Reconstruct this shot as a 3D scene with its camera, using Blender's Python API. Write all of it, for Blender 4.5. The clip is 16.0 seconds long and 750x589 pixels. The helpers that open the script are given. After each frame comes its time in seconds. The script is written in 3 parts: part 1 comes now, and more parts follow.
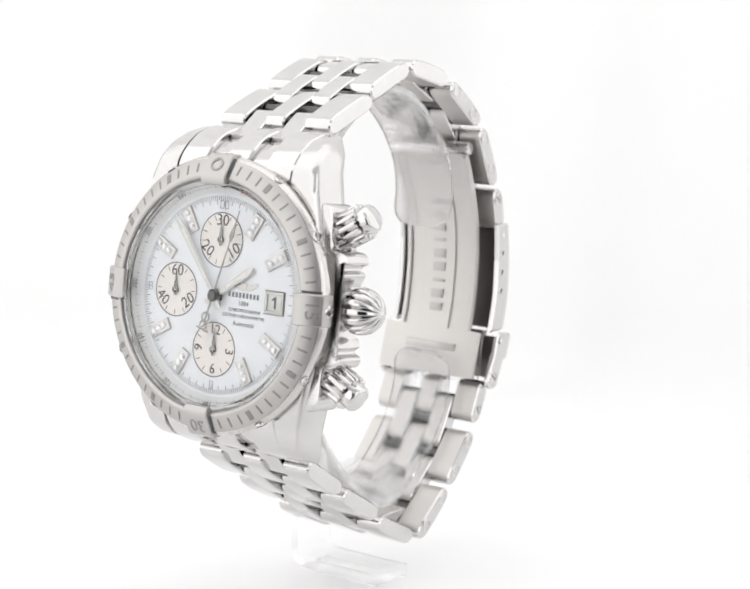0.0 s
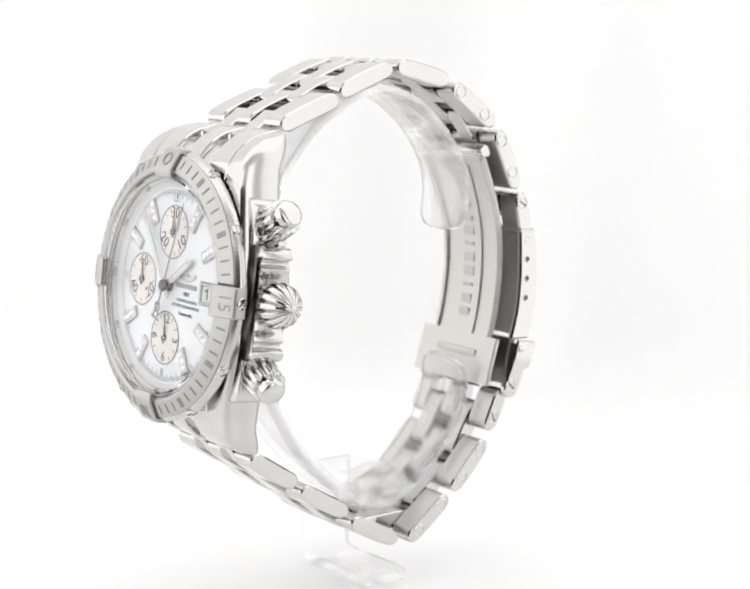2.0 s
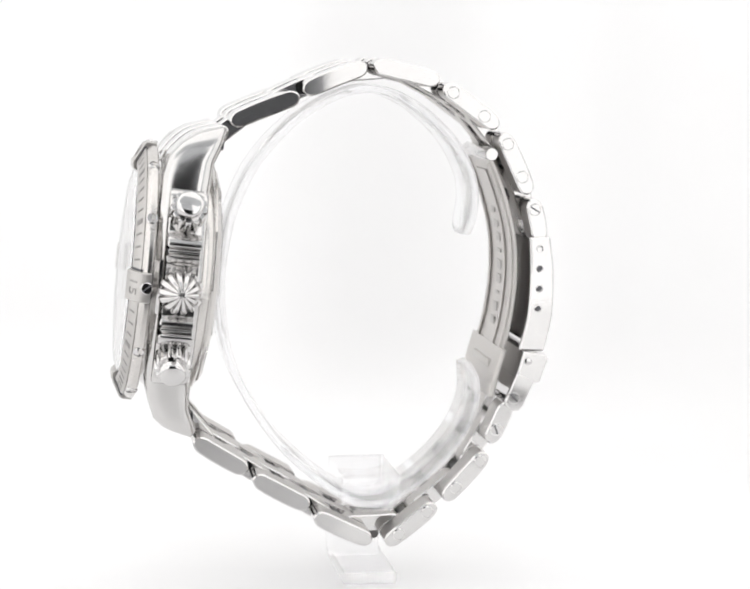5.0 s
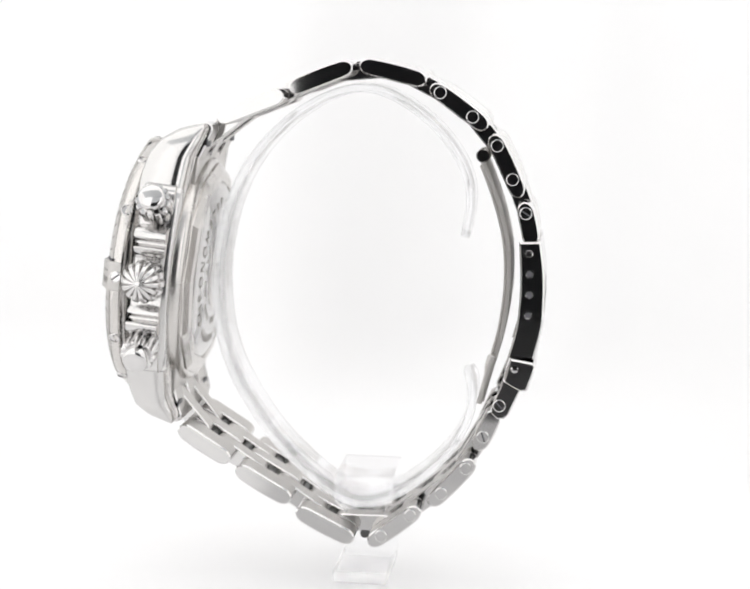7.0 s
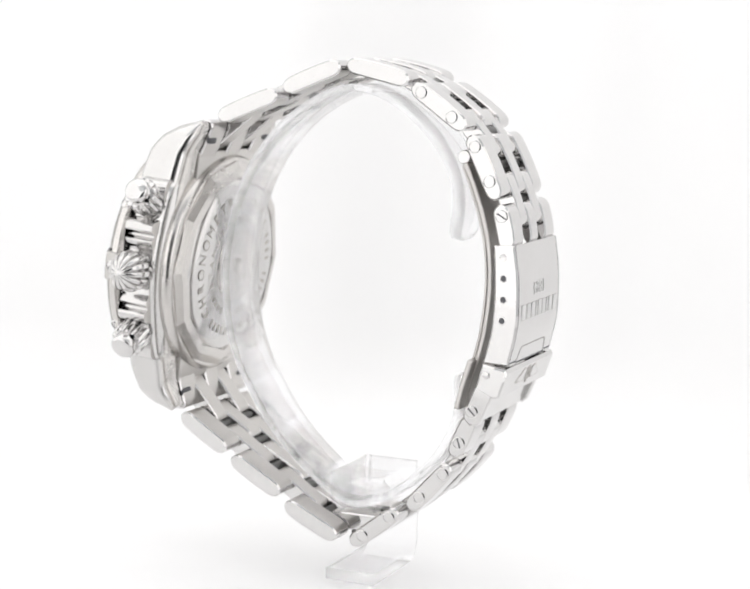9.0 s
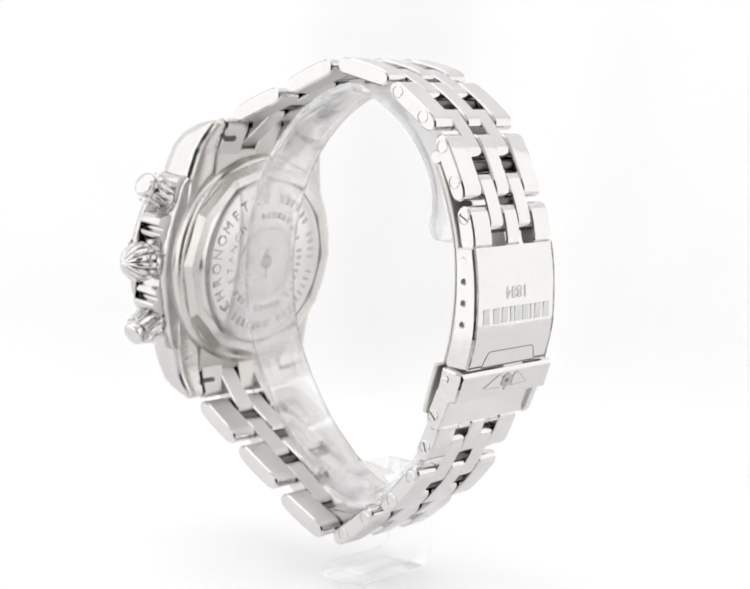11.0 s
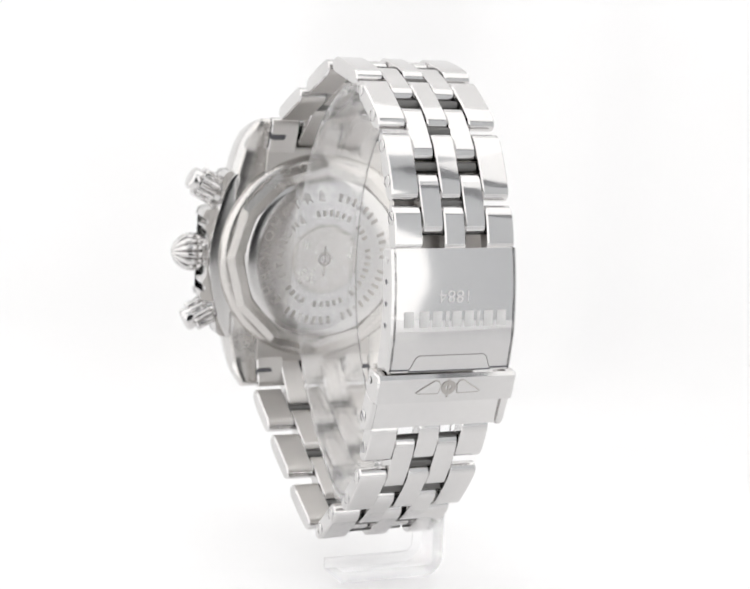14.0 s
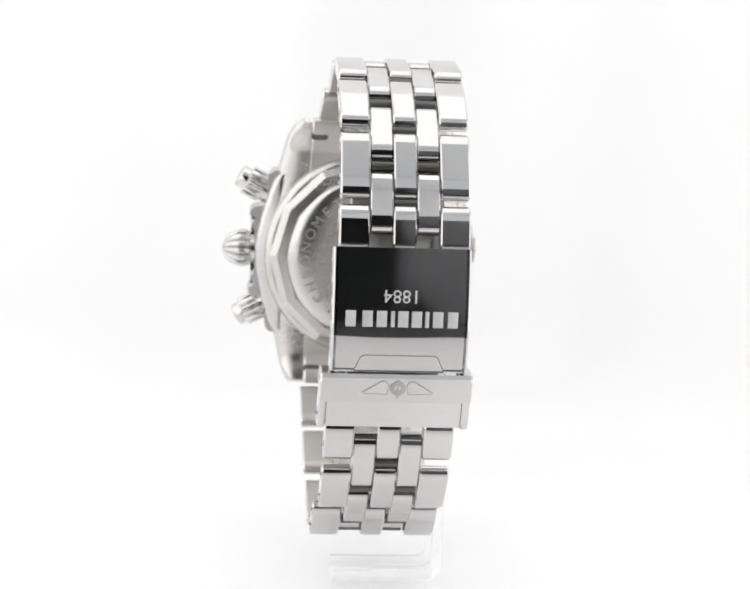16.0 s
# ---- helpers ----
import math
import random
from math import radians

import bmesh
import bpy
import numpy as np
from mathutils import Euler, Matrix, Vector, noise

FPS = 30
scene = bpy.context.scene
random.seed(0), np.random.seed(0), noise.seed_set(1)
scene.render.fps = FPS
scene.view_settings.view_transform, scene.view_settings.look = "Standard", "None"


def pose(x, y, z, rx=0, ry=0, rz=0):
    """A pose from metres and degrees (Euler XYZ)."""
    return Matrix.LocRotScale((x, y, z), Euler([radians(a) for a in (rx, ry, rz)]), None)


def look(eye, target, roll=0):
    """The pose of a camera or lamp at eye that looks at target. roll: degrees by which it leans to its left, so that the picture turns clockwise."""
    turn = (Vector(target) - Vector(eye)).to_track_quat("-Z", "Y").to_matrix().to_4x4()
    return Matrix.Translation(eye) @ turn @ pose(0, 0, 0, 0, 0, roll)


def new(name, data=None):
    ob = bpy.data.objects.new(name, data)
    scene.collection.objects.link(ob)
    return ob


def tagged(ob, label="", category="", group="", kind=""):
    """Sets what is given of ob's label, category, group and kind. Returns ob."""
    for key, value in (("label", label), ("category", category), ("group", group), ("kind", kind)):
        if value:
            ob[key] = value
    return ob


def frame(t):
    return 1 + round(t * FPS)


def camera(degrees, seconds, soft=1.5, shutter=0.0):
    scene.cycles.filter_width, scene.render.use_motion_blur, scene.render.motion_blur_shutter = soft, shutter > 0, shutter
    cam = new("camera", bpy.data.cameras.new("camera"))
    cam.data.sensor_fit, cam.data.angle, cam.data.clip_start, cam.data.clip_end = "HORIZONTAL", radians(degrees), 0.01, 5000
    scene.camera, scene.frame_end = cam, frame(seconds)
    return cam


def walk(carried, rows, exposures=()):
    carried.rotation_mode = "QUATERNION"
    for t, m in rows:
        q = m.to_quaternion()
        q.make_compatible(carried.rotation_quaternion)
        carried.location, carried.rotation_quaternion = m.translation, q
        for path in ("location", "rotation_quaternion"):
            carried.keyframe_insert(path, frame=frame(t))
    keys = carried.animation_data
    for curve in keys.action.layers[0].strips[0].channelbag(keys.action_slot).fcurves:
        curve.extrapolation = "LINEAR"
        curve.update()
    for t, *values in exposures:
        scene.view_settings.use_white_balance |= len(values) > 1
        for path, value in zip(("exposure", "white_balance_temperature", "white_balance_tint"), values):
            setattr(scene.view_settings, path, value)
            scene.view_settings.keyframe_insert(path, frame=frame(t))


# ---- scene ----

# ---------------------------------------------------------------- camera
cam = camera(24.73, 16.0, soft=1.9)
FLOOR = 43.3                       # mm from the floor up to the height that the watch is built around
EYE = (0.0, -0.288, 0.0906)
AIM = (0.0, EYE[1] + math.cos(radians(8.18)), EYE[2] - math.sin(radians(8.18)))
cam.data.dof.use_dof = True
cam.data.dof.focus_distance = 0.262
cam.data.dof.aperture_fstop = 42
walk(cam, [(0, look(EYE, AIM, 2.11)), (16.0, look(EYE, AIM, 2.11))])

# ---------------------------------------------------------------- world and light
world = bpy.data.worlds.new("studio_dark")
scene.world = world
world.use_nodes = True
world.node_tree.nodes["Background"].inputs[0].default_value = (0.02, 0.02, 0.022, 1)
world.node_tree.nodes["Background"].inputs[1].default_value = 0.2
scene.view_settings.exposure = 0.0
SOFTBOX = 1.12


# ---------------------------------------------------------------- materials
def material(name, base, rough=0.4, metal=0.0, grain=0.0, scale=800.0, bump=0.0, rvar=0.0, stretch=(1, 1, 1), emit=0.0, wave=0.0, **more):
    """A node material: base colour with two scales of variation, roughness variation and fine relief."""
    m = bpy.data.materials.new(name)
    m.use_nodes = True
    nt = m.node_tree
    b = nt.nodes["Principled BSDF"]
    b.inputs["Base Color"].default_value = (*base, 1)
    b.inputs["Roughness"].default_value = rough
    b.inputs["Metallic"].default_value = metal
    for key, value in more.items():
        b.inputs[key.replace("_", " ")].default_value = value
    if emit:
        b.inputs["Emission Color"].default_value = (1.0, 0.995, 0.99, 1)
        b.inputs["Emission Strength"].default_value = emit
    if grain or bump or rvar:
        co = nt.nodes.new("ShaderNodeTexCoord")
        mp = nt.nodes.new("ShaderNodeMapping")
        mp.inputs["Scale"].default_value = stretch
        nt.links.new(co.outputs["Object"], mp.inputs["Vector"])
        fine = nt.nodes.new("ShaderNodeTexNoise")
        fine.inputs["Scale"].default_value = scale
        fine.inputs["Detail"].default_value = 4
        broad = nt.nodes.new("ShaderNodeTexNoise")
        broad.inputs["Scale"].default_value = scale / 9
        for n in (fine, broad):
            nt.links.new(mp.outputs[0], n.inputs["Vector"])
        both = nt.nodes.new("ShaderNodeMath")
        both.operation = "MULTIPLY_ADD"
        both.inputs[1].default_value = 0.5
        half = nt.nodes.new("ShaderNodeMath")
        half.operation = "MULTIPLY"
        half.inputs[1].default_value = 0.5
        nt.links.new(broad.outputs[0], half.inputs[0])
        nt.links.new(fine.outputs[0], both.inputs[0])
        nt.links.new(half.outputs[0], both.inputs[2])
        if grain:
            ramp = nt.nodes.new("ShaderNodeMapRange")
            ramp.inputs[1].default_value, ramp.inputs[2].default_value = 0.3, 0.7
            ramp.inputs[3].default_value, ramp.inputs[4].default_value = 1 - grain, 1 + grain
            nt.links.new(both.outputs[0], ramp.inputs[0])
            mul = nt.nodes.new("ShaderNodeVectorMath")
            mul.operation = "SCALE"
            mul.inputs[0].default_value = base
            nt.links.new(ramp.outputs[0], mul.inputs[3])
            nt.links.new(mul.outputs[0], b.inputs["Base Color"])
        if rvar:
            rr = nt.nodes.new("ShaderNodeMapRange")
            rr.inputs[1].default_value, rr.inputs[2].default_value = 0.3, 0.7
            rr.inputs[3].default_value, rr.inputs[4].default_value = max(rough - rvar, 0.01), rough + rvar
            nt.links.new(both.outputs[0], rr.inputs[0])
            nt.links.new(rr.outputs[0], b.inputs["Roughness"])
        if bump:
            bp = nt.nodes.new("ShaderNodeBump")
            bp.inputs["Strength"].default_value = bump
            bp.inputs["Distance"].default_value = 0.0001
            nt.links.new(both.outputs[0], bp.inputs["Height"])
            nt.links.new(bp.outputs[0], b.inputs["Normal"])
            if wave:
                # slow undulation of hand-polished faces
                slow = nt.nodes.new("ShaderNodeTexNoise")
                slow.inputs["Scale"].default_value = 95
                slow.inputs["Detail"].default_value = 0
                nt.links.new(mp.outputs[0], slow.inputs["Vector"])
                wb = nt.nodes.new("ShaderNodeBump")
                wb.inputs["Strength"].default_value = 1.0
                wb.inputs["Distance"].default_value = wave
                nt.links.new(slow.outputs[0], wb.inputs["Height"])
                nt.links.new(wb.outputs[0], bp.inputs["Normal"])
    return m


STEEL = material("polished_steel", (0.66, 0.65, 0.645), 0.06, 1.0, grain=0.02, scale=900, rvar=0.025, bump=0.012, wave=0.00014)
SATIN = material("satin_steel", (0.64, 0.62, 0.60), 0.43, 1.0, grain=0.03, scale=2500, rvar=0.05, bump=0.05, stretch=(0.15, 1, 1))
BEZEL = material("bezel_steel", (0.53, 0.515, 0.50), 0.42, 1.0, grain=0.015, scale=6000, rvar=0.03, bump=0.015)
SOFT = material("soft_polished_steel", (0.64, 0.63, 0.622), 0.17, 1.0, grain=0.02, scale=900, rvar=0.03, bump=0.012)
BACK = material("case_back_steel", (0.64, 0.62, 0.60), 0.24, 1.0, grain=0.04, scale=1500, rvar=0.06, bump=0.03)
# etched marks; also the groove shade painted round the clasp tab
ETCH_AND_SHADE = material("etch_and_groove_shade", (0.30, 0.29, 0.28), 0.45, 1.0, grain=0.08, scale=4000)
ENGRAVE = material("case_back_engraving", (0.47, 0.45, 0.43), 0.42, 1.0, grain=0.1, scale=4000)
PEARL = material("mother_of_pearl", (0.93, 0.95, 0.98), 0.22, 0.0, grain=0.05, scale=260, rvar=0.05, Coat_Weight=0.3)
CREAM = material("subdial_silver", (0.95, 0.90, 0.86), 0.4, 0.0, grain=0.03, scale=2500)
RING = material("dial_edge_white", (0.88, 0.88, 0.88), 0.4, 0.0, grain=0.02, scale=2000)
# printing; also the shade of gaps, slots and holes, put into colour
INK_AND_SHADE = material("ink_and_shade", (0.10, 0.10, 0.11), 0.5, 0.0, grain=0.1, scale=3000)
INKGREY = material("grey_ink", (0.2, 0.205, 0.22), 0.5, 0.0, grain=0.1, scale=3000)
REDINK = material("red_ink", (0.65, 0.16, 0.14), 0.5, 0.0, grain=0.1, scale=3000)
FROST = material("frosted_engraving", (0.66, 0.655, 0.65), 0.5, 0.6, grain=0.05, scale=3000)
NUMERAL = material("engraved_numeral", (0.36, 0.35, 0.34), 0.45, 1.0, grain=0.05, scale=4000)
LUME = material("luminous_paint", (0.80, 0.82, 0.78), 0.6, 0.0, grain=0.03, scale=3000)
HAND = material("dark_polished_steel", (0.24, 0.235, 0.23), 0.2, 1.0, grain=0.03, scale=3000)
# dark steel of the centre hub; also carries the shade in bracelet gaps
HUB_AND_GAP = material("dark_hub_and_gap_shade", (0.13, 0.128, 0.125), 0.35, 1.0, grain=0.1, scale=3000)
GEM = material("clear_gem", (0.95, 0.95, 0.97), 0.02, 0.0, grain=0.02, scale=3000, IOR=2.2, Specular_IOR_Level=0.9)
GLASS = material("sapphire_glass", (1, 1, 1), 0.0, 0.0, Transmission_Weight=1.0, IOR=1.22)
ACRYLIC = material("clear_acrylic", (0.97, 0.975, 0.985), 0.01, 0.0, Transmission_Weight=0.96, IOR=1.22, Alpha=0.62)
CLEAR = material("clear_acrylic_block", (0.985, 0.985, 0.99), 0.0, 0.0, Transmission_Weight=1.0, IOR=1.16, Alpha=0.55)
# glow added to backdrop and floor: whitens them and washes out the shadow
WHITE = material("glowing_white_acrylic", (0.66, 0.657, 0.66), 0.14, 0.0, grain=0.012, scale=60, rvar=0.04, emit=0.285)
FLOORWHITE = material("glowing_white_floor", (0.65, 0.647, 0.652), 0.16, 0.0, grain=0.012, scale=60, rvar=0.04, emit=0.27)
FABRIC = material("grey_tent_fabric", (0.68, 0.695, 0.71), 0.8, 0.0, grain=0.02, scale=300, bump=0.05)
SHADE = material("dark_grey_fabric", (0.26, 0.265, 0.275), 0.8, 0.0, grain=0.04, scale=300, bump=0.05)
BLACKCLOTH = material("black_fabric", (0.10, 0.102, 0.108), 0.8, 0.0, grain=0.04, scale=300, bump=0.05)
DIMLIT = material("side_diffuser_fabric", (0.4, 0.398, 0.395), 0.8, 0.0, emit=SOFTBOX * 0.86)
WESTLIT = material("west_diffuser_fabric", (0.4, 0.398, 0.395), 0.8, 0.0, emit=SOFTBOX * 0.93)
LIT = material("lit_diffuser_fabric", (0.4, 0.398, 0.395), 0.8, 0.0, emit=SOFTBOX)
TABLE = material("dark_table_top", (0.045, 0.045, 0.046), 0.5, 0.0, grain=0.15, scale=40)
DARK = material("dark_room_cloth", (0.14, 0.142, 0.15), 0.8, 0.0, grain=0.1, scale=50)


# ---------------------------------------------------------------- mesh helpers (millimetres)
MM = Matrix.Scale(0.001, 4)


def part(name, bm, mat, parent, label="", at=None, angle=40, smooth=True, inner=None):
    """Link a bmesh (in mm) as one mesh object under parent. inner: a second material for the faces that look that way."""
    if at is not None:
        bm.transform(at)
    bm.transform(MM)
    bmesh.ops.recalc_face_normals(bm, faces=bm.faces)
    if inner:
        bm.normal_update()
        way = Vector(inner[1]).normalized()
        for f in bm.faces:
            if f.normal.dot(way) > 0.75:
                f.material_index = 1
    me = bpy.data.meshes.new(name)
    bm.to_mesh(me)
    bm.free()
    if smooth:
        me.polygons.foreach_set("use_smooth", [True] * len(me.polygons))
        me.set_sharp_from_angle(angle=radians(angle))
    me.materials.append(mat)
    if inner:
        me.materials.append(inner[0])
    ob = new(name, me)
    ob.parent = parent
    if label:
        ob["label"] = label
    return ob


def thing(name, label, category, kind=""):
    return tagged(new(name), label, category, "", kind)


def offset(poly, d):
    """Move a closed outline inwards by d (counter-clockwise or not)."""
    n = len(poly)
    area = sum(poly[i][0] * poly[(i + 1) % n][1] - poly[(i + 1) % n][0] * poly[i][1] for i in range(n))
    s = 1 if area > 0 else -1
    out = []
    for i in range(n):
        a, b, c = Vector(poly[i - 1]), Vector(poly[i]), Vector(poly[(i + 1) % n])
        e1, e2 = (b - a), (c - b)
        n1 = Vector((-e1.y, e1.x)).normalized() * s
        n2 = Vector((-e2.y, e2.x)).normalized() * s
        m = n1 + n2
        m = m / max(m.length_squared, 0.6) * 2 if m.length > 1e-6 else n1
        out.append(tuple(b + m * d))
    return out


def prism(poly, w0, w1, bevel=0.2, bm=None, steps=1):
    """A bevelled bar: the outline poly in (u, z), from w0 to w1 across."""
    bm = bm or bmesh.new()
    # rounded edge: walk the quarter circle
    levels = [(w0 + bevel * (1 - math.cos(k / steps * math.pi / 2)), bevel * (1 - math.sin(k / steps * math.pi / 2))) for k in range(steps + 1)]
    levels += [(w1 - (w - w0), o) for w, o in reversed(levels)]
    loops = []
    for w, o in levels:
        ring = offset(poly, o) if o > 1e-6 else poly
        loops.append([bm.verts.new((w, p[0], p[1])) for p in ring])
    n = len(poly)
    for a, b in zip(loops, loops[1:]):
        for i in range(n):
            bm.faces.new((a[i], a[(i + 1) % n], b[(i + 1) % n], b[i]))
    bm.faces.new(loops[0])
    bm.faces.new(list(reversed(loops[-1])))
    return bm


def capsule(p0, p1, thick, seg=8, round_by=1.0, crown=0.0):
    """Outline of a bar from p0 to p1 with rounded ends; crown: how far the outer long side arches."""
    a, b = Vector(p0), Vector(p1)
    d = (b - a).normalized()
    nrm = Vector((-d.y, d.x))
    out = 1 if nrm.dot((a + b) / 2 - Vector((-2.0, 5.0))) > 0 else -1
    r = thick / 2
    k = r * round_by
    length = (b - a).length
    pts = []
    for c, s in ((b - d * k, 1), (a + d * k, -1)):
        for i in range(seg + 1):
            t = math.pi / 2 - math.pi * i / seg
            q = c + (d * math.cos(t) * k + nrm * math.sin(t) * r) * s
            pts.append(q)
        if crown:
            q0, q1 = pts[-1], (a + d * k if s > 0 else b - d * k) - nrm * r * s
            pts += [q0.lerp(q1, f) for f in (0.2, 0.4, 0.6, 0.8)]
    if crown:
        for n, q in enumerate(pts):
            side = (q - a).dot(nrm) * out
            if side > 0:
                f = ((q - a).dot(d) / length - 0.5) * 2
                pts[n] = q + nrm * out * (crown * (0.5 - f * f) * min(side / r, 1))
    return [tuple(q) for q in pts]


def revolve(profile, seg=96, bm=None, close=False, facets=None):
    """Turn (r, z) points round the z axis."""
    bm = bm or bmesh.new()
    rings = []
    for r, z in profile:
        if r < 1e-6:
            rings.append([bm.verts.new((0, 0, z))])
        else:
            rings.append([bm.verts.new((r * math.cos(2 * math.pi * i / seg), r * math.sin(2 * math.pi * i / seg), z)) for i in range(seg)])
    pairs = list(zip(rings, rings[1:])) + ([(rings[-1], rings[0])] if close else [])
    for a, b in pairs:
        for i in range(seg):
            j = (i + 1) % seg
            f = [a[i % len(a)], a[j % len(a)], b[j % len(b)], b[i % len(b)]]
            f = list(dict.fromkeys(f))
            if len(f) > 2:
                bm.faces.new(f)
    return bm


def slab(outline, z0, z1, bevel=0.1, bm=None):
    """A flat piece: the outline in (x, y), from z0 up to z1, with a bevelled upper edge."""
    bm = bm or bmesh.new()
    loops = []
    for z, o in ((z0, 0), (z1 - bevel, 0), (z1 - bevel * 0.3, bevel * 0.3), (z1, bevel)) if bevel else ((z0, 0), (z1, 0)):
        ring = offset(outline, o) if o else outline
        loops.append([bm.verts.new((p[0], p[1], z)) for p in ring])
    n = len(outline)
    for a, b in zip(loops, loops[1:]):
        for i in range(n):
            bm.faces.new((a[i], a[(i + 1) % n], b[(i + 1) % n], b[i]))
    bm.faces.new(loops[0])
    bm.faces.new(list(reversed(loops[-1])))
    return bm


def box(x0, x1, y0, y1, z0, z1, bevel=0.1, bm=None):
    return slab([(x0, y0), (x1, y0), (x1, y1), (x0, y1)], z0, z1, bevel, bm)


def rounded(w, h, r, seg=5):
    """Outline of a rectangle w by h with round corners, centred."""
    pts = []
    for cx, cy, a in ((w / 2 - r, h / 2 - r, 0), (r - w / 2, h / 2 - r, 90), (r - w / 2, r - h / 2, 180), (w / 2 - r, r - h / 2, 270)):
        for i in range(seg + 1):
            t = radians(a + 90 * i / seg)
            pts.append((cx + r * math.cos(t), cy + r * math.sin(t)))
    return pts


def lettering(body, size, depth=0.06, spacing=1.0):
    """Raised writing, centred on the origin in the xy plane, mm."""
    cu = bpy.data.curves.new("writing", "FONT")
    cu.body, cu.size, cu.extrude = body, size, depth / 2
    cu.align_x, cu.align_y, cu.space_character, cu.resolution_u = "CENTER", "CENTER", spacing, 3
    ob = bpy.data.objects.new("writing", cu)
    me = bpy.data.meshes.new_from_object(ob)
    bm = bmesh.new()
    bm.from_mesh(me)
    bpy.data.objects.remove(ob)
    bpy.data.meshes.remove(me)
    bpy.data.curves.remove(cu)
    return bm


def add(bm, other, m=None):
    """Join another bmesh into bm."""
    if m is not None:
        other.transform(m)
    me = bpy.data.meshes.new("tmp")
    other.to_mesh(me)
    other.free()
    bm.from_mesh(me)
    bpy.data.meshes.remove(me)
    return bm


def smooth_points(pts, n=4):
    """Catmull-Rom through the points."""
    out = []
    for i in range(len(pts) - 1):
        p0, p1, p2, p3 = (Vector(pts[max(i - 1, 0)]), Vector(pts[i]), Vector(pts[i + 1]), Vector(pts[min(i + 2, len(pts) - 1)]))
        for k in range(n):
            t = k / n
            out.append(tuple(0.5 * (2 * p1 + (p2 - p0) * t + (2 * p0 - 5 * p1 + 4 * p2 - p3) * t * t + (3 * p1 - p0 - 3 * p2 + p3) * t ** 3)))
    return out + [tuple(pts[-1])]


def at(x, y, z, rz=0.0, rx=0.0, ry=0.0):
    return pose(x, y, z, rx, ry, rz)


# ---------------------------------------------------------------- the light tent
def sheet(name, verts, faces, mat, label):
    me = bpy.data.meshes.new(name)
    me.from_pydata(verts, [], faces)
    me.materials.append(mat)
    return tagged(new(name, me), label, "studio", "", "structure")


def panel(name, x0, x1, y0, y1, z0, z1, mat, label):
    bm = bmesh.new()
    bmesh.ops.create_cube(bm, size=1)
    bm.transform(Matrix.Translation(((x0 + x1) / 2, (y0 + y1) / 2, (z0 + z1) / 2)) @ Matrix.Diagonal((x1 - x0, y1 - y0, z1 - z0, 1)))
    me = bpy.data.meshes.new(name)
    bm.to_mesh(me)
    bm.free()
    me.materials.append(mat)
    return tagged(new(name, me), label, "studio", "", "structure")


def tent():
    # floor and back wall are one white sheet with a bend
    rows = [(-0.14, 0.0), (0.0, 0.0), (0.052, 0.0), (0.062, 0.0)]
    rows += [(0.062 + 0.03 * math.sin(radians(a)), 0.03 - 0.03 * math.cos(radians(a))) for a in range(10, 91, 10)]
    rows += [(0.092, 0.15), (0.092, 0.34)]
    verts = [(x, y, z) for y, z in rows for x in (-0.24, 0.24)]
    faces = [(2 * i, 2 * i + 1, 2 * i + 3, 2 * i + 2) for i in range(len(rows) - 1)]
    ob = sheet("backdrop", verts, faces, WHITE, "seamless white acrylic sheet with added glow, bending up behind the watch")
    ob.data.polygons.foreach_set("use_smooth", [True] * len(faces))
    # the floor faces carry their own, slightly weaker added glow
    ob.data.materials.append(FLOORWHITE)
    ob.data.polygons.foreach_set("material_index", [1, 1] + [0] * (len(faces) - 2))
    so = ob.modifiers.new("thickness", "SOLIDIFY")
    so.thickness, so.offset = 0.002, -1
    panel("ceiling", -0.24, 0.24, -0.145, 0.10, 0.34, 0.344, LIT, "lit white diffuser fabric roof of the light tent")
    panel("ceiling_front", -0.24, 0.24, -0.31, -0.145, 0.34, 0.344, FABRIC, "grey fabric front strip of the tent roof")
    panel("wall_east_a", 0.24, 0.244, -0.168, 0.10, -0.002, 0.34, DIMLIT, "lit white diffuser fabric side of the light tent")
    panel("wall_east_b", 0.24, 0.244, -0.182, -0.168, -0.002, 0.34, SHADE, "dark grey seam strip on the tent side")
    panel("wall_east_c", 0.24, 0.244, -0.245, -0.182, -0.002, 0.34, FABRIC, "grey fabric flap on the tent side")
    panel("wall_east_d", 0.24, 0.244, -0.31, -0.245, -0.002, 0.34, LIT, "lit white diffuser fabric side of the light tent")
    panel("wall_west", -0.244, -0.24, -0.31, 0.10, -0.002, 0.34, WESTLIT, "lit white diffuser fabric side of the light tent")
    # front cloth with an opening for the lens
    panel("table_top", -0.24, 0.24, -0.31, 0.10, -0.03, -0.0025, TABLE, "dark table top under the white sheet")
    wx, ex, hz = -0.10, 0.103, 0.22
    # unseen floor strips, with the floor's added glow
    panel("floor_west", -0.24, -0.05, -0.30, -0.142, -0.0024, 0.0, FLOORWHITE, "white floor strip with added glow beside the lens opening")
    panel("floor_east", ex, 0.24, -0.30, -0.142, -0.0024, 0.0, FLOORWHITE, "white floor strip with added glow beside the lens opening")
    panel("wall_south_a", -0.24, wx, -0.304, -0.300, 0.0, 0.34, LIT, "lit white diffuser fabric front of the light tent")
    panel("wall_south_b", ex, 0.24, -0.304, -0.300, 0.0, 0.34, LIT, "lit white diffuser fabric front of the light tent")
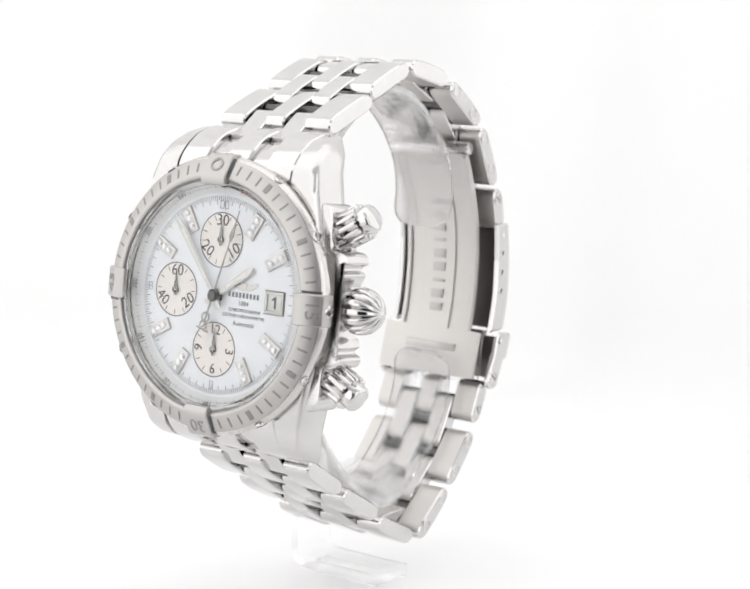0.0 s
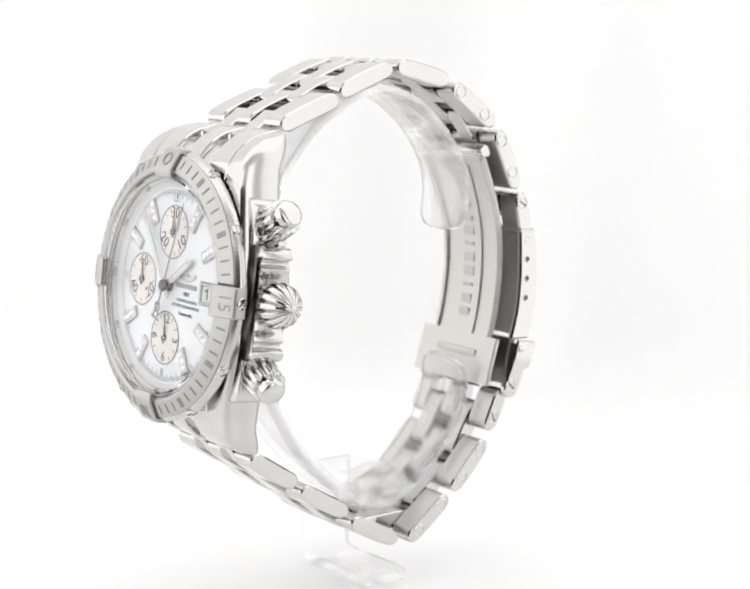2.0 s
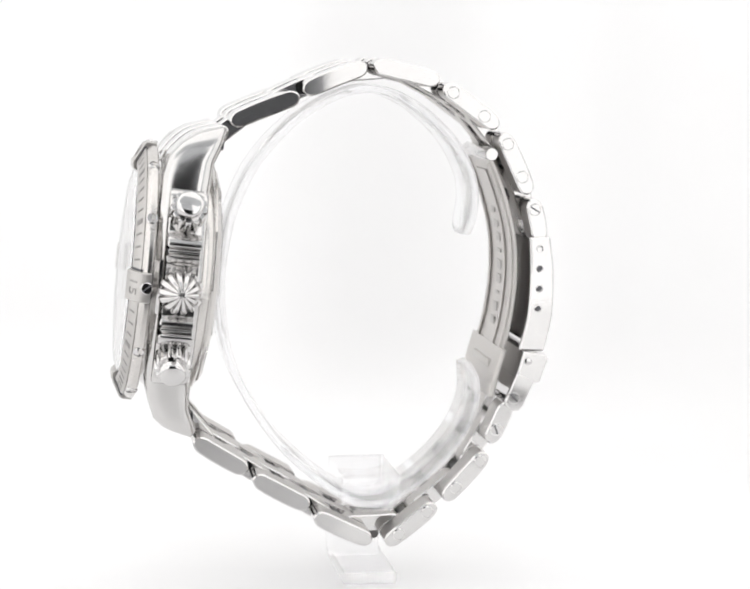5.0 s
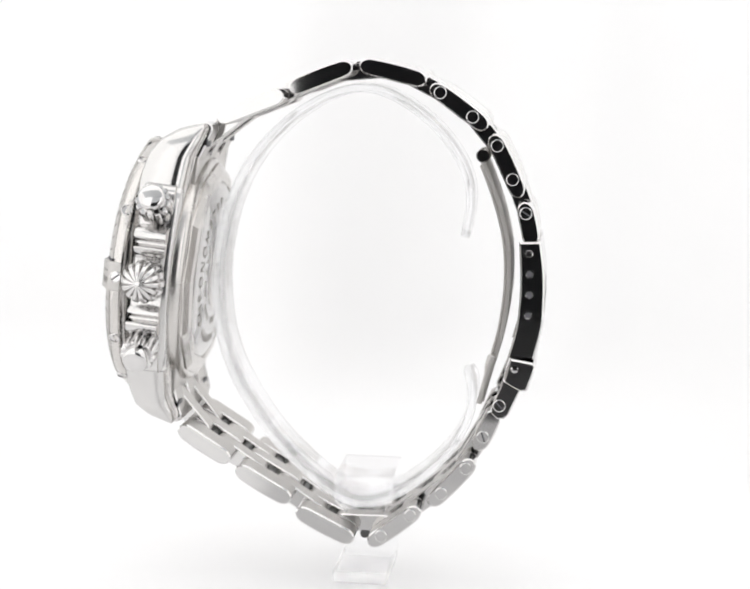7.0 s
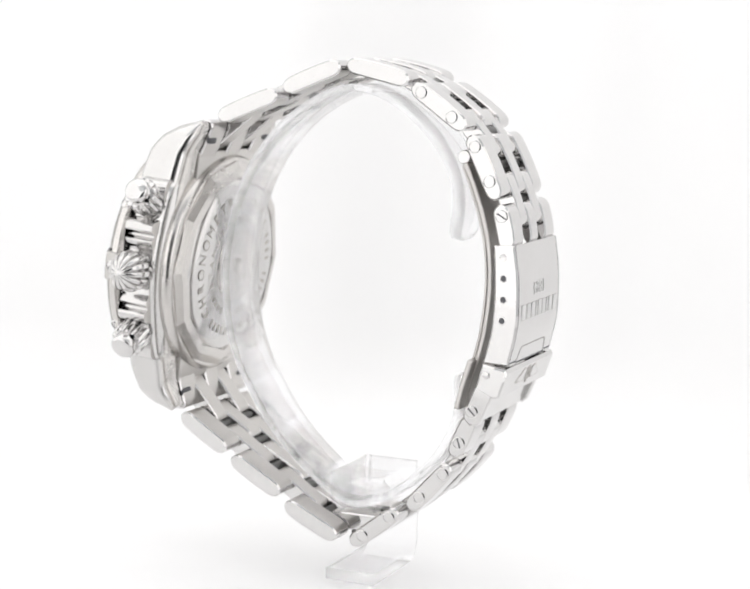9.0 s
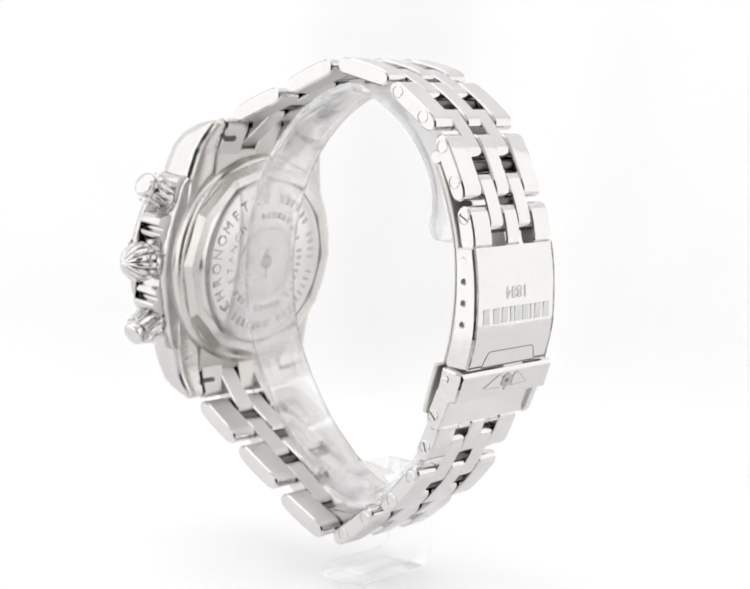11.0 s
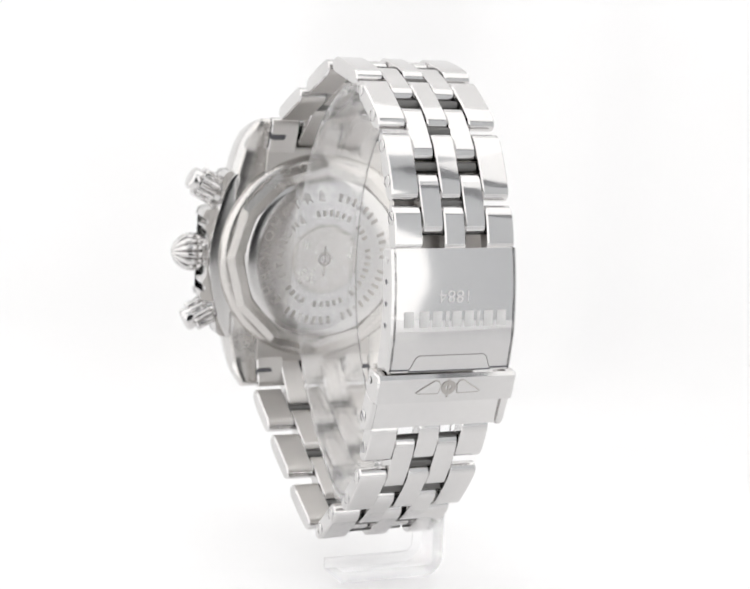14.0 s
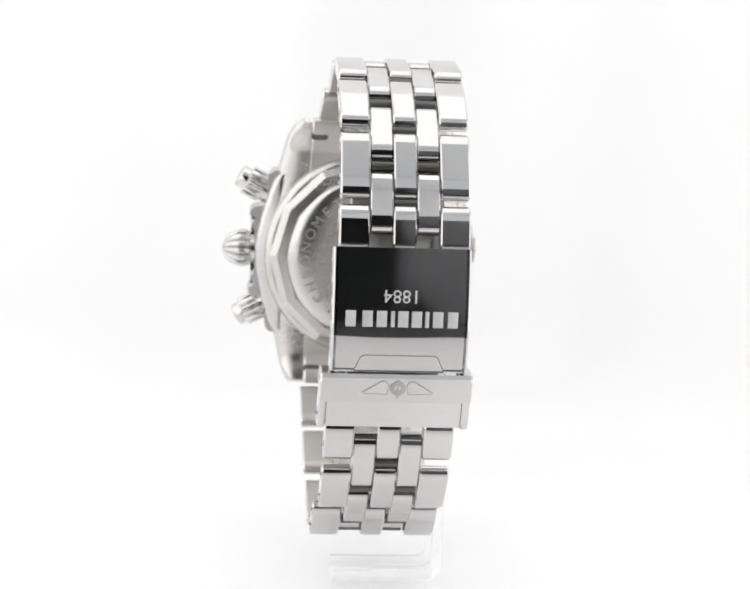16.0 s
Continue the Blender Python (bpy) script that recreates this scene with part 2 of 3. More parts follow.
    panel("wall_south_e", 0.062, 0.088, -0.304, -0.300, 0.0, hz, BLACKCLOTH, "black fabric edge of the lens opening")
    panel("wall_south_d", 0.088, ex, -0.304, -0.300, 0.0, hz, SHADE, "dark grey fabric flap beside the lens opening")
    panel("wall_south_c", wx, ex, -0.304, -0.300, hz, 0.34, FABRIC, "grey fabric front of the light tent")
    # the dark room beyond the opening
    panel("room_wall_south", -0.6, 0.6, -1.01, -1.0, -0.3, 0.8, DARK, "dark cloth wall behind the camera")
    panel("room_wall_east", 0.6, 0.61, -1.0, -0.304, -0.3, 0.8, DARK, "dark cloth wall beside the camera")
    panel("room_wall_west", -0.61, -0.6, -1.0, -0.304, -0.3, 0.8, DARK, "dark cloth wall beside the camera")
    panel("room_ceiling", -0.6, 0.6, -1.0, -0.304, 0.8, 0.81, DARK, "dark ceiling above the camera")
    panel("room_floor", -0.6, 0.6, -1.0, -0.304, -0.31, -0.30, DARK, "dark floor below the camera")


tent()

# ---------------------------------------------------------------- the watch
TILT = radians(4.7)
HEAD = Matrix(((1, 0, 0, -1.25), (0, math.sin(TILT), -math.cos(TILT), -40.15), (0, math.cos(TILT), math.sin(TILT), 9.5), (0, 0, 0, 1)))
REAR = HEAD @ Matrix.Diagonal((1.08, 1.08, 1, 1))      # the screwed case back
FACE = HEAD @ Matrix.Diagonal((1.04, 1.04, 1, 1))      # the dial and its printing
watch = thing("wristwatch", "polished steel chronograph wristwatch with white dial on clear stand", "watch")
DIAL_Z = -0.9


def clock(r, minute):
    """A place on the dial at radius r in the direction of that minute."""
    a = radians(90 - 6 * minute)
    return r * math.cos(a), r * math.sin(a)


def half_width(y):
    """Half the width of the case at the height y along the dial's twelve-six line."""
    t = min(max((abs(y) - 7.0) / 18.5, 0), 1)
    return 18.7 - 3.9 * t ** 1.25 - 1.1 * (max(abs(y) - 21.5, 0) / 3.5) ** 2


def lug_side(side):
    """One flank of the case with both lugs: cross-sections from lug tip to lug tip."""
    top_y, top_z = (-24.4, -24.0, -23.4, -21.8, -18.5, -14, -7, 0, 7, 12, 17, 20.2, 22.6, 24.4, 25.1, 25.5), (-9.9, -8.0, -6.0, -4.0, -2.6, -1.9, -1.5, -1.4, -1.4, -1.4, -1.6, -2.3, -4.0, -6.4, -8.2, -10.0)
    bot_y, bot_z = (-24.4, -23.8, -22.6, -20, -14, -7, 7, 14, 20, 23.4, 25.0, 25.5), (-10.4, -11.0, -10.6, -9.4, -8.8, -9.0, -9.0, -8.9, -9.4, -10.7, -11.1, -10.6)
    bm = bmesh.new()
    loops = []
    for k in range(61):
        y = -24.4 + 49.9 * (0.5 - 0.5 * math.cos(math.pi * k / 60))
        zt, zb = float(np.interp(y, top_y, top_z)), float(np.interp(y, bot_y, bot_z))
        hw, h = half_width(y), zt - zb
        pts = [(11.4, zt), (hw - 1.5, zt), (hw - 1.0, zt - 0.06 * min(h, 2))]
        for f, dx in ((0.08, 0.66), (0.16, 0.42), (0.28, 0.24), (0.42, 0.1), (0.56, 0.03), (0.70, 0.0), (0.78, 0.05), (0.86, 0.3), (0.94, 0.8)):
            pts.append((hw - dx, zt - f * h))
        pts += [(max(hw - 1.6, 11.9), zb), (11.4, zb)]
        loops.append([bm.verts.new((side * x, y, z)) for x, z in pts])
    n = len(loops[0])
    for a, b in zip(loops, loops[1:]):
        for i in range(n):
            bm.faces.new((a[i], a[(i + 1) % n], b[(i + 1) % n], b[i]))
    bm.faces.new(loops[0])
    bm.faces.new(list(reversed(loops[-1])))
    return bm


def build_case():
    bm = revolve([(0, -8.8), (18.0, -8.8), (18.6, -8.2), (18.8, -7.0), (18.8, -2.6), (18.3, -1.7), (18.3, -1.15), (0, -1.15)], 96)
    case = part("case", bm, STEEL, watch, at=HEAD)
    for s in (1, -1):
        part("case_flank", lug_side(s), SOFT, case, at=HEAD, angle=40, inner=(BACK, (0, 1, 0)))
    # end links between the lugs
    for s, prof in ((1, [(15.5, -1.8), (19.4, -2.1), (22.0, -3.6), (24.2, -6.0), (25.3, -8.6), (25.8, -10.4), (25.0, -11.5), (22.6, -10.9), (19.0, -9.6), (15.5, -8.8)]),
                    (-1, [(-15.5, -2.0), (-18.6, -2.7), (-21.4, -4.2), (-23.3, -6.2), (-24.4, -8.6), (-24.8, -10.2), (-24.0, -11.3), (-21.6, -10.5), (-19.0, -9.6), (-15.5, -8.8)])):
        prof = smooth_points(prof + prof[:1], 3)[:-1]
        for w0, w1 in ((-11.25, -5.9), (-2.3, 2.3), (5.9, 11.25)):
            part("end_link", prism(prof, w0, w1, 0.25), STEEL, watch, at=HEAD, inner=(SATIN, (0, 1, 0)))
        short = [(y * (0.95 if abs(y) > 20 else 1), max(z, -7.6)) for y, z in prof]
        bar = [(s * 15.0, -8.4), (s * 19.7, -8.4), (s * 20.2, -9.4), (s * 19.8, -9.7), (s * 15.0, -9.6)]
        part("cross_bar", prism(bar, -11.35, 11.35, 0.15), SATIN, watch, at=HEAD)
        for w0, w1 in ((-5.84, -2.36), (2.36, 5.84)):
            part("end_link", prism(short, w0, w1, 0.25), STEEL, watch, at=HEAD, inner=(SATIN, (0, 1, 0)))
    # crown guard: a wavy outline with ridges between crown and pushers
    out = [(15.0, -15.5), (17.6, -15.4), (18.6, -14.8), (19.0, -13.4), (19.2, -9.4), (19.6, -8.8), (21.6, -8.4), (22.2, -7.6), (22.2, -6.9), (21.3, -6.5), (21.2, -5.9), (21.9, -5.4), (21.7, -4.6), (21.3, -4.0), (21.2, -3.4)]
    out = smooth_points(out, 3)
    out = out + [(x, -y) for x, y in reversed(out)]
    part("crown_guard", slab(out, -8.0, -2.7, 0.5), SOFT, case, at=HEAD, angle=40, inner=(SATIN, (0, 1, 0)))
    foot = smooth_points([(15.0, -16.2), (17.6, -15.0), (19.3, -10.8), (20.5, -5.9), (21.1, -2.0), (21.1, 2.0), (20.5, 5.6), (19.4, 9.8), (17.7, 14.4), (15.0, 16.2)], 4)
    part("guard_foot", slab(foot, 7.0, 8.9, 1.0), SOFT, case, at=HEAD @ Matrix.Diagonal((1, 1, -1, 1)))


def fluted(radius, length, ribs, depth, seg=6):
    """Side of a ribbed barrel along x from 0 to length."""
    bm = bmesh.new()
    n = ribs * seg
    prof = [(0.0, 0.93), (0.2, 1.0), (length - 0.2, 1.0), (length, 0.94)]
    rings = []
    for x, k in prof:
        ring = []
        for i in range(n):
            a = 2 * math.pi * i / n
            ph = (i % seg) / seg
            r = radius * k - depth * abs(math.cos(math.pi * ph)) ** 7
            ring.append(bm.verts.new((x, r * math.cos(a), r * math.sin(a))))
        rings.append(ring)
    for a, b in zip(rings, rings[1:]):
        for i in range(n):
            bm.faces.new((a[i], a[(i + 1) % n], b[(i + 1) % n], b[i]))
    bm.faces.new(rings[0])
    bm.faces.new(list(reversed(rings[-1])))
    return bm


TO_X = Matrix.Rotation(radians(90), 4, "Y")


def build_crown():
    ribs, seg = 14, 14
    bm = bmesh.new()
    n = ribs * seg
    rings = []
    for x, r in ((0.0, 2.9), (0.4, 3.3), (1.2, 3.5), (2.2, 3.5), (3.2, 3.2), (4.1, 2.6), (4.8, 1.8), (5.2, 1.0), (5.35, 0.5)):
        ring = []
        for i in range(n):
            ph = (i % seg) / seg
            a = 2 * math.pi * i / n
            k = r - 0.75 * min(1, r / 2.5) * abs(math.cos(math.pi * ph)) ** 9
            ring.append(bm.verts.new((x, k * math.cos(a), k * math.sin(a))))
        rings.append(ring)
    for a, b in zip(rings, rings[1:]):
        for i in range(n):
            bm.faces.new((a[i], a[(i + 1) % n], b[(i + 1) % n], b[i]))
    bm.faces.new(rings[0])
    bm.faces.new(list(reversed(rings[-1])))
    crown = part("crown", bm, STEEL, watch, "fluted onion-shaped steel crown", at=HEAD @ at(21.9, 0.2, -5.4), angle=60)
    part("crown_stem", revolve([(0, 0), (2.7, 0), (2.7, 3.7), (0, 3.7)], 32), STEEL, crown, at=HEAD @ at(18.4, 0.2, -5.4) @ TO_X)
    for x, y, turn in ((18.1, 10.8, 28), (18.2, -9.6, -28)):
        m = HEAD @ at(x, y, -5.5, turn)
        p = part("pusher", fluted(2.85, 3.5, 13, 0.55, 10), STEEL, watch, "ribbed steel chronograph pusher", at=m @ at(1.9, 0, 0), angle=35)
        part("pusher_cap", revolve([(0, 0), (2.1, 0), (2.1, 1.3), (1.9, 1.6), (1.5, 1.75), (0, 1.85)], 40), STEEL, p, at=m @ at(5.35, 0, 0) @ TO_X)
        part("pusher_stem", revolve([(0, 0), (2.4, 0), (2.4, 3.0), (0, 3.0)], 32), STEEL, p, at=m @ at(-0.6, 0, 0) @ TO_X)


def build_bezel():
    prof = [(17.2, -1.2), (20.9, -1.2), (21.15, -0.95), (21.2, -0.3), (21.05, 0.05), (20.6, 0.55), (20.5, 0.5), (17.35, 0.6)]
    bezel = part("bezel", revolve(prof, 144, close=True), BACK, watch, "polished steel bezel with satin minute ring", at=HEAD)
    face = [(20.5, 0.5), (20.62, 0.72), (20.45, 0.9), (18.3, 1.9), (17.95, 1.95), (17.6, 1.75), (17.4, 1.3), (17.35, 0.6)]
    ring = part("minute_ring", revolve(face, 144, close=True), BEZEL, bezel, "satin steel ring with etched minute marks", at=HEAD)
    slope = math.degrees(math.atan2(1.0, 2.15))
    for minute in range(60):
        if min(minute % 15, 15 - minute % 15) < 2:
            continue
        wide = minute % 5 == 0
        bm = slab(rounded(1.6, 0.85 if wide else 0.32, 0.08, 2), -0.02, 0.05, 0.02)
        x, y = clock(19.4, minute)
        part("minute_mark", bm, ETCH_AND_SHADE, bezel, at=HEAD @ at(x, y, 1.40, 90 - 6 * minute) @ at(0, 0, 0, 0, 0, slope))
    for k, word in enumerate(("O", "15", "30", "45")):
        turn = -90 * k
        side = [(16.6, 1.5), (16.75, 2.3), (17.2, 2.6), (18.1, 2.6), (21.1, 1.0), (21.45, 0.5), (21.45, -1.05), (20.4, -1.05), (18.1, 0.9)]
        bm = prism(side, -2.35, 2.35, 0.18)
        m = HEAD @ at(0, 0, 0, turn)
        rider = part("rider_tab", bm, BEZEL, bezel, "raised steel rider tab on the bezel", at=m)
        tx = m @ at(0, 19.75, 1.74, 0, -28.1)
        if k == 0:
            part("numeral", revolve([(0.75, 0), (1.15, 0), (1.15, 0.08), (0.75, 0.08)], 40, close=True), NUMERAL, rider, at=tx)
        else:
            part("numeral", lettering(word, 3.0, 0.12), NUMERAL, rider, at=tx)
        # dark reflection beside the tab, put in as an ink-coloured strip
        edge_x = 2.42 if k == 0 else -2.77
        part("rider_edge_shade", prism([(17.55, 1.78), (18.1, 2.0), (20.5, 0.98), (20.72, 0.7), (20.6, 0.5), (17.6, 0.6)], edge_x, edge_x + 0.35, 0.02), INK_AND_SHADE, rider, at=m)
    for k in range(12):
        m = HEAD @ at(0, 0, -0.35, 30 * k) @ at(20.95 if k % 3 else 21.3, 0, 0) @ TO_X
        screw = part("bezel_screw", revolve([(0, 0), (0.95, 0), (0.95, 0.22), (0.8, 0.34), (0.78, 0.2), (0, 0.2)], 24), STEEL, bezel, at=m)
        # slot drawn as a dark bar, its shade put into the colour
        part("screw_slot", box(-0.7, 0.7, -0.12, 0.12, 0.19, 0.23, 0.01), INK_AND_SHADE, screw, at=m @ at(0, 0, 0, 40 + 55 * k))
    # crystal: a low dome over the dial
    dome = [(16.55, 0.8), (16.55, 2.1)]
    dome += [(16.4 * math.cos(radians(a)), 2.2 + 1.25 * math.sin(radians(a))) for a in range(5, 90, 5)] + [(0, 3.45), (0, 2.85)]
    dome += [(16.0 * math.cos(radians(a)), 1.6 + 1.25 * math.sin(radians(a))) for a in range(85, 4, -5)] + [(16.0, 0.8)]
    crystal = part("crystal", revolve(dome, 96, close=True), GLASS, watch, "clear domed sapphire crystal", at=HEAD @ Matrix.Translation((0, 0, -0.35)) @ Matrix.Diagonal((1.04, 1.04, 1, 1)))
    crystal.visible_shadow = False


def build_dial():
    dial = part("dial", revolve([(0, DIAL_Z - 0.3), (15.6, DIAL_Z - 0.3), (15.6, DIAL_Z), (0, DIAL_Z)], 96), PEARL, watch, "white mother-of-pearl dial", at=FACE)
    part("flange", revolve([(14.9, DIAL_Z + 0.02), (16.5, -0.15), (16.6, -0.3), (16.6, DIAL_Z - 0.3)], 96, close=True), RING, dial, "white sloping flange ring with fine scale", at=FACE)
    z = DIAL_Z + 0.015
    bm = bmesh.new()
    for k in range(240):
        ln = 1.5 if k % 20 == 0 else (1.25 if k % 4 == 0 else 0.7)
        x, y = clock(14.5 - ln / 2, k / 4)
        add(bm, slab([(-ln / 2, -0.045), (ln / 2, -0.045), (ln / 2, 0.045), (-ln / 2, 0.045)], 0, 0.02, 0), at(x, y, z, 90 - 1.5 * k))
    tagged(part("seconds_track", bm, INKGREY, dial, at=FACE), kind="stuff")
    # scale on the flange
    bm = bmesh.new()
    for k in range(180):
        x, y = clock(15.75, k / 3)
        ln = 0.5 if k % 3 == 0 else 0.22
        add(bm, slab([(-ln / 2, -0.04), (ln / 2, -0.04), (ln / 2, 0.04), (-ln / 2, 0.04)], 0, 0.02, 0), at(x, y, -0.465, 90 - 2 * k) @ at(0, 0, 0, 0, 0, -24.5))
    tagged(part("flange_scale", bm, INKGREY, dial, at=FACE), kind="stuff")
    for k, word in zip((0, 5, 10, 15, 20, 25, 30, 35, 40, 45, 50, 55), ("60", "65", "70", "75", "80", "90", "100", "120", "150", "200", "300", "400")):
        x, y = clock(16.0, k + 0.01)
        part("flange_numeral", lettering(word, 1.05, 0.03), INKGREY, dial, at=FACE @ at(x, y, -0.33, -6 * k) @ at(0, 0, 0, 0, 24.5))
    # subdials
    for (x, y), words, ticks in (((-0.1, 8.4), ((0, "30"), (20, "10"), (40, "20")), 30), ((-8.4, 0.0), ((0, "60"), (20, "20"), (40, "40")), 12), ((0.0, -8.3), ((0, "12"), (15, "3"), (30, "6"), (45, "9")), 12)):
        m = HEAD @ at(x, y, z)
        sub = part("subdial", revolve([(0, 0), (4.15, 0), (4.2, 0.02), (0, 0.03)], 64), CREAM, dial, "cream-silver subdial with printed numerals", at=m)
        part("subdial_ring", revolve([(4.05, 0.03), (4.22, 0.03), (4.22, 0.06), (4.05, 0.06)], 64, close=True), INKGREY, sub, at=m)
        bm = bmesh.new()
        for k in range(ticks):
            if ticks == 30 and k % 2:
                continue
            a = 60 * k / ticks
            if any(abs(a - w) < 3 for w, _ in words):
                continue
            tx, ty = clock(3.45, a)
            add(bm, slab([(-0.38, -0.05), (0.38, -0.05), (0.38, 0.05), (-0.38, 0.05)], 0.03, 0.05, 0), at(tx, ty, 0, 90 - 6 * a))
        part("subdial_ticks", bm, INK_AND_SHADE, sub, at=m)
        for a, w in words:
            tx, ty = clock(2.95 if len(words) == 3 else 3.0, a)
            turn = 0 if a in (0, 15, 30, 45) else (40 if a == 20 else -40)
            if len(words) == 4:
                turn = {15: -90, 45: 90}.get(a, 0)
            part("subdial_numeral", lettering(w, 2.5 if len(words) == 3 else 2.2, 0.04), INK_AND_SHADE, sub, at=m @ at(tx, ty, 0.05, turn))
        hand = [(-0.18, -0.9), (0.18, -0.9), (0.3, 0.0), (0.22, 1.2), (0.0, 3.3), (-0.22, 1.2), (-0.3, 0)]
        part("small_pointer", slab(hand, 0.25, 0.35, 0.04), HAND, sub, at=m)
        part("pointer_hub", revolve([(0, 0), (0.5, 0), (0.5, 0.45), (0.35, 0.55), (0, 0.55)], 24), HAND, sub, at=m)
    # hour markers with stones
    for h in (1, 2, 4, 5, 7, 8, 10, 11):
        x, y = clock(12.1, 5 * h)
        m = FACE @ at(x, y, z, 90 - 30 * h)
        mark = part("hour_marker", box(-1.9, 1.9, -0.85, 0.85, 0, 0.45, 0.12), SATIN, dial, "applied steel hour marker set with clear stones", at=m)
        for dx in (-0.95, 0.1, 1.15):
            g = bmesh.new()
            bmesh.ops.create_cone(g, cap_ends=True, segments=8, radius1=0.58, radius2=0.3, depth=0.25)
            part("stone", g, GEM, mark, at=m @ at(dx, 0, 0.62), smooth=False)
    for a in (0, 30, 45):
        x, y = clock(13.2, a)
        for dx in ((-0.45, 0.45) if a == 0 else (0,)):
            part("track_frame", add(add(box(-0.35, 0.35, 0.5, 0.58, 0, 0.03, 0), box(-0.35, 0.35, -0.58, -0.5, 0, 0.03, 0)), add(box(-0.35, -0.27, -0.5, 0.5, 0, 0.03, 0), box(0.27, 0.35, -0.5, 0.5, 0, 0.03, 0))), INKGREY, dial, at=FACE @ at(x + dx, y, z))
    # red arc on the flange near twelve
    bm = bmesh.new()
    for k in range(12):
        x, y = clock(15.45, 2.0 + k * 0.42)
        add(bm, box(-0.12, 0.12, -0.09, 0.09, 0, 0.03, 0), at(x, y, z + 0.28, -6 * (2 + k * 0.42)))
    part("red_scale", bm, REDINK, dial, at=FACE)
    # date window
    m = FACE @ at(10.6, 0.05, z)
    frame_bm = add(add(box(-1.7, 1.7, 1.15, 1.6, 0, 0.3, 0.08), box(-1.7, 1.7, -1.6, -1.15, 0, 0.3, 0.08)), add(box(-1.7, -1.25, -1.15, 1.15, 0, 0.3, 0.08), box(1.25, 1.7, -1.15, 1.15, 0, 0.3, 0.08)))
    date = part("date_frame", frame_bm, BEZEL, dial, at=m)
    part("date_edge", add(add(box(-1.82, 1.82, 1.62, 1.74, 0, 0.08, 0), box(-1.82, 1.82, -1.74, -1.62, 0, 0.08, 0)), add(box(-1.82, -1.72, -1.62, 1.62, 0, 0.08, 0), box(1.72, 1.82, -1.62, 1.62, 0, 0.08, 0))), INKGREY, date, at=m)
    part("date_disc", box(-1.3, 1.3, -1.2, 1.2, 0.0, 0.03, 0), LUME, date, at=m)
    part("date_numeral", slab([(-0.05, -0.85), (0.25, -0.85), (0.25, 0.85), (0.0, 0.85), (-0.5, 0.5), (-0.5, 0.25), (-0.05, 0.45)], 0.03, 0.06, 0), INK_AND_SHADE, date, at=m)
    # printed lines: the maker's line is a row of plain bars
    for k in range(9):
        part("printed_bar", box(-0.2, 0.2, -0.36, 0.36, 0, 0.03, 0), INKGREY, dial, at=FACE @ at(2.2 + 0.66 * k, 0.45, z))
    for word, size, x, y in (("1884", 0.95, 4.9, -0.75), ("CHRONOGRAPHE", 0.72, 5.2, -1.75), ("CERTIFIE CHRONOMETRE", 0.68, 5.0, -2.6), ("Automatic", 0.95, 5.2, -3.7)):
        part("printed_line", lettering(word, size, 0.03), INK_AND_SHADE, dial, at=FACE @ at(x, y, z + 0.02))
    # winged emblem
    wing = [(0.3, 0.2), (2.2, 0.75), (2.6, 0.35), (1.9, -0.1), (1.1, -0.5), (0.3, -0.6)]
    bm = add(slab(wing, 0, 0.16, 0.05), slab([(-x, y) for x, y in wing], 0, 0.16, 0.05))
    add(bm, revolve([(0, 0), (0.6, 0), (0.5, 0.2), (0, 0.22)], 20))
    part("winged_emblem", bm, SATIN, dial, "small applied silver winged emblem", at=FACE @ at(4.9, 1.75, z))


def baton(length, w0, w1, tip):
    return [(-w0, -2.2), (w0, -2.2), (w0 * 1.1, 0), (w1, length - tip), (0, length), (-w1, length - tip), (-w0 * 1.1, 0)]


def build_pointers():
    for name, length, w0, w1, tip, angle, z, lz in (("hour_hand", 8.6, 0.4, 0.62, 1.3, 56.0, -0.25, (2.6, 6.8)), ("minute_hand", 14.0, 0.32, 0.5, 1.4, -37.0, 0.05, (3.0, 11.8))):
        m = HEAD @ at(0, 0, z, -angle)
        h = part(name, slab(baton(length, w0, w1, tip), 0, 0.18, 0.06), SATIN, watch, "steel baton pointer with luminous inlay", at=m)
        part("lume_inlay", slab([(-0.2, lz[0]), (0.2, lz[0]), (0.28, lz[1]), (-0.28, lz[1])], 0.17, 0.22, 0.02), LUME, h, at=m)
    m = HEAD @ at(0, 0, 0.3, -17.0)
    s = part("seconds_hand", slab([(-0.14, -4.6), (0.14, -4.6), (0.16, 0), (0.05, 13.8), (-0.05, 13.8), (-0.16, 0)], 0, 0.12, 0.03), NUMERAL, watch, "thin steel chronograph seconds pointer", at=m)
    part("seconds_tip", slab([(0, 8.3), (0.42, 9.7), (0, 12.2), (-0.42, 9.7)], 0.0, 0.13, 0.03), NUMERAL, s, at=m)
    bm = revolve([(0.55, 0), (0.85, 0), (0.85, 0.12), (0.55, 0.12)], 24, close=True)
    bm = add(bm, revolve([(0.5, 0), (0.78, 0), (0.78, 0.12), (0.5, 0.12)], 24, close=True), at(0, -1.3, 0))
    add(bm, box(-1.2, 1.2, -2.1, -1.85, 0, 0.12, 0.02))
    part("counterweight", bm, NUMERAL, s, at=m @ at(0, -3.6, 0))
    part("centre_hub", revolve([(0, -1.0), (0.95, -1.0), (0.95, 0.5), (0.7, 0.75), (0, 0.8)], 32), HUB_AND_GAP, watch, "dark centre hub of the pointers", at=HEAD)


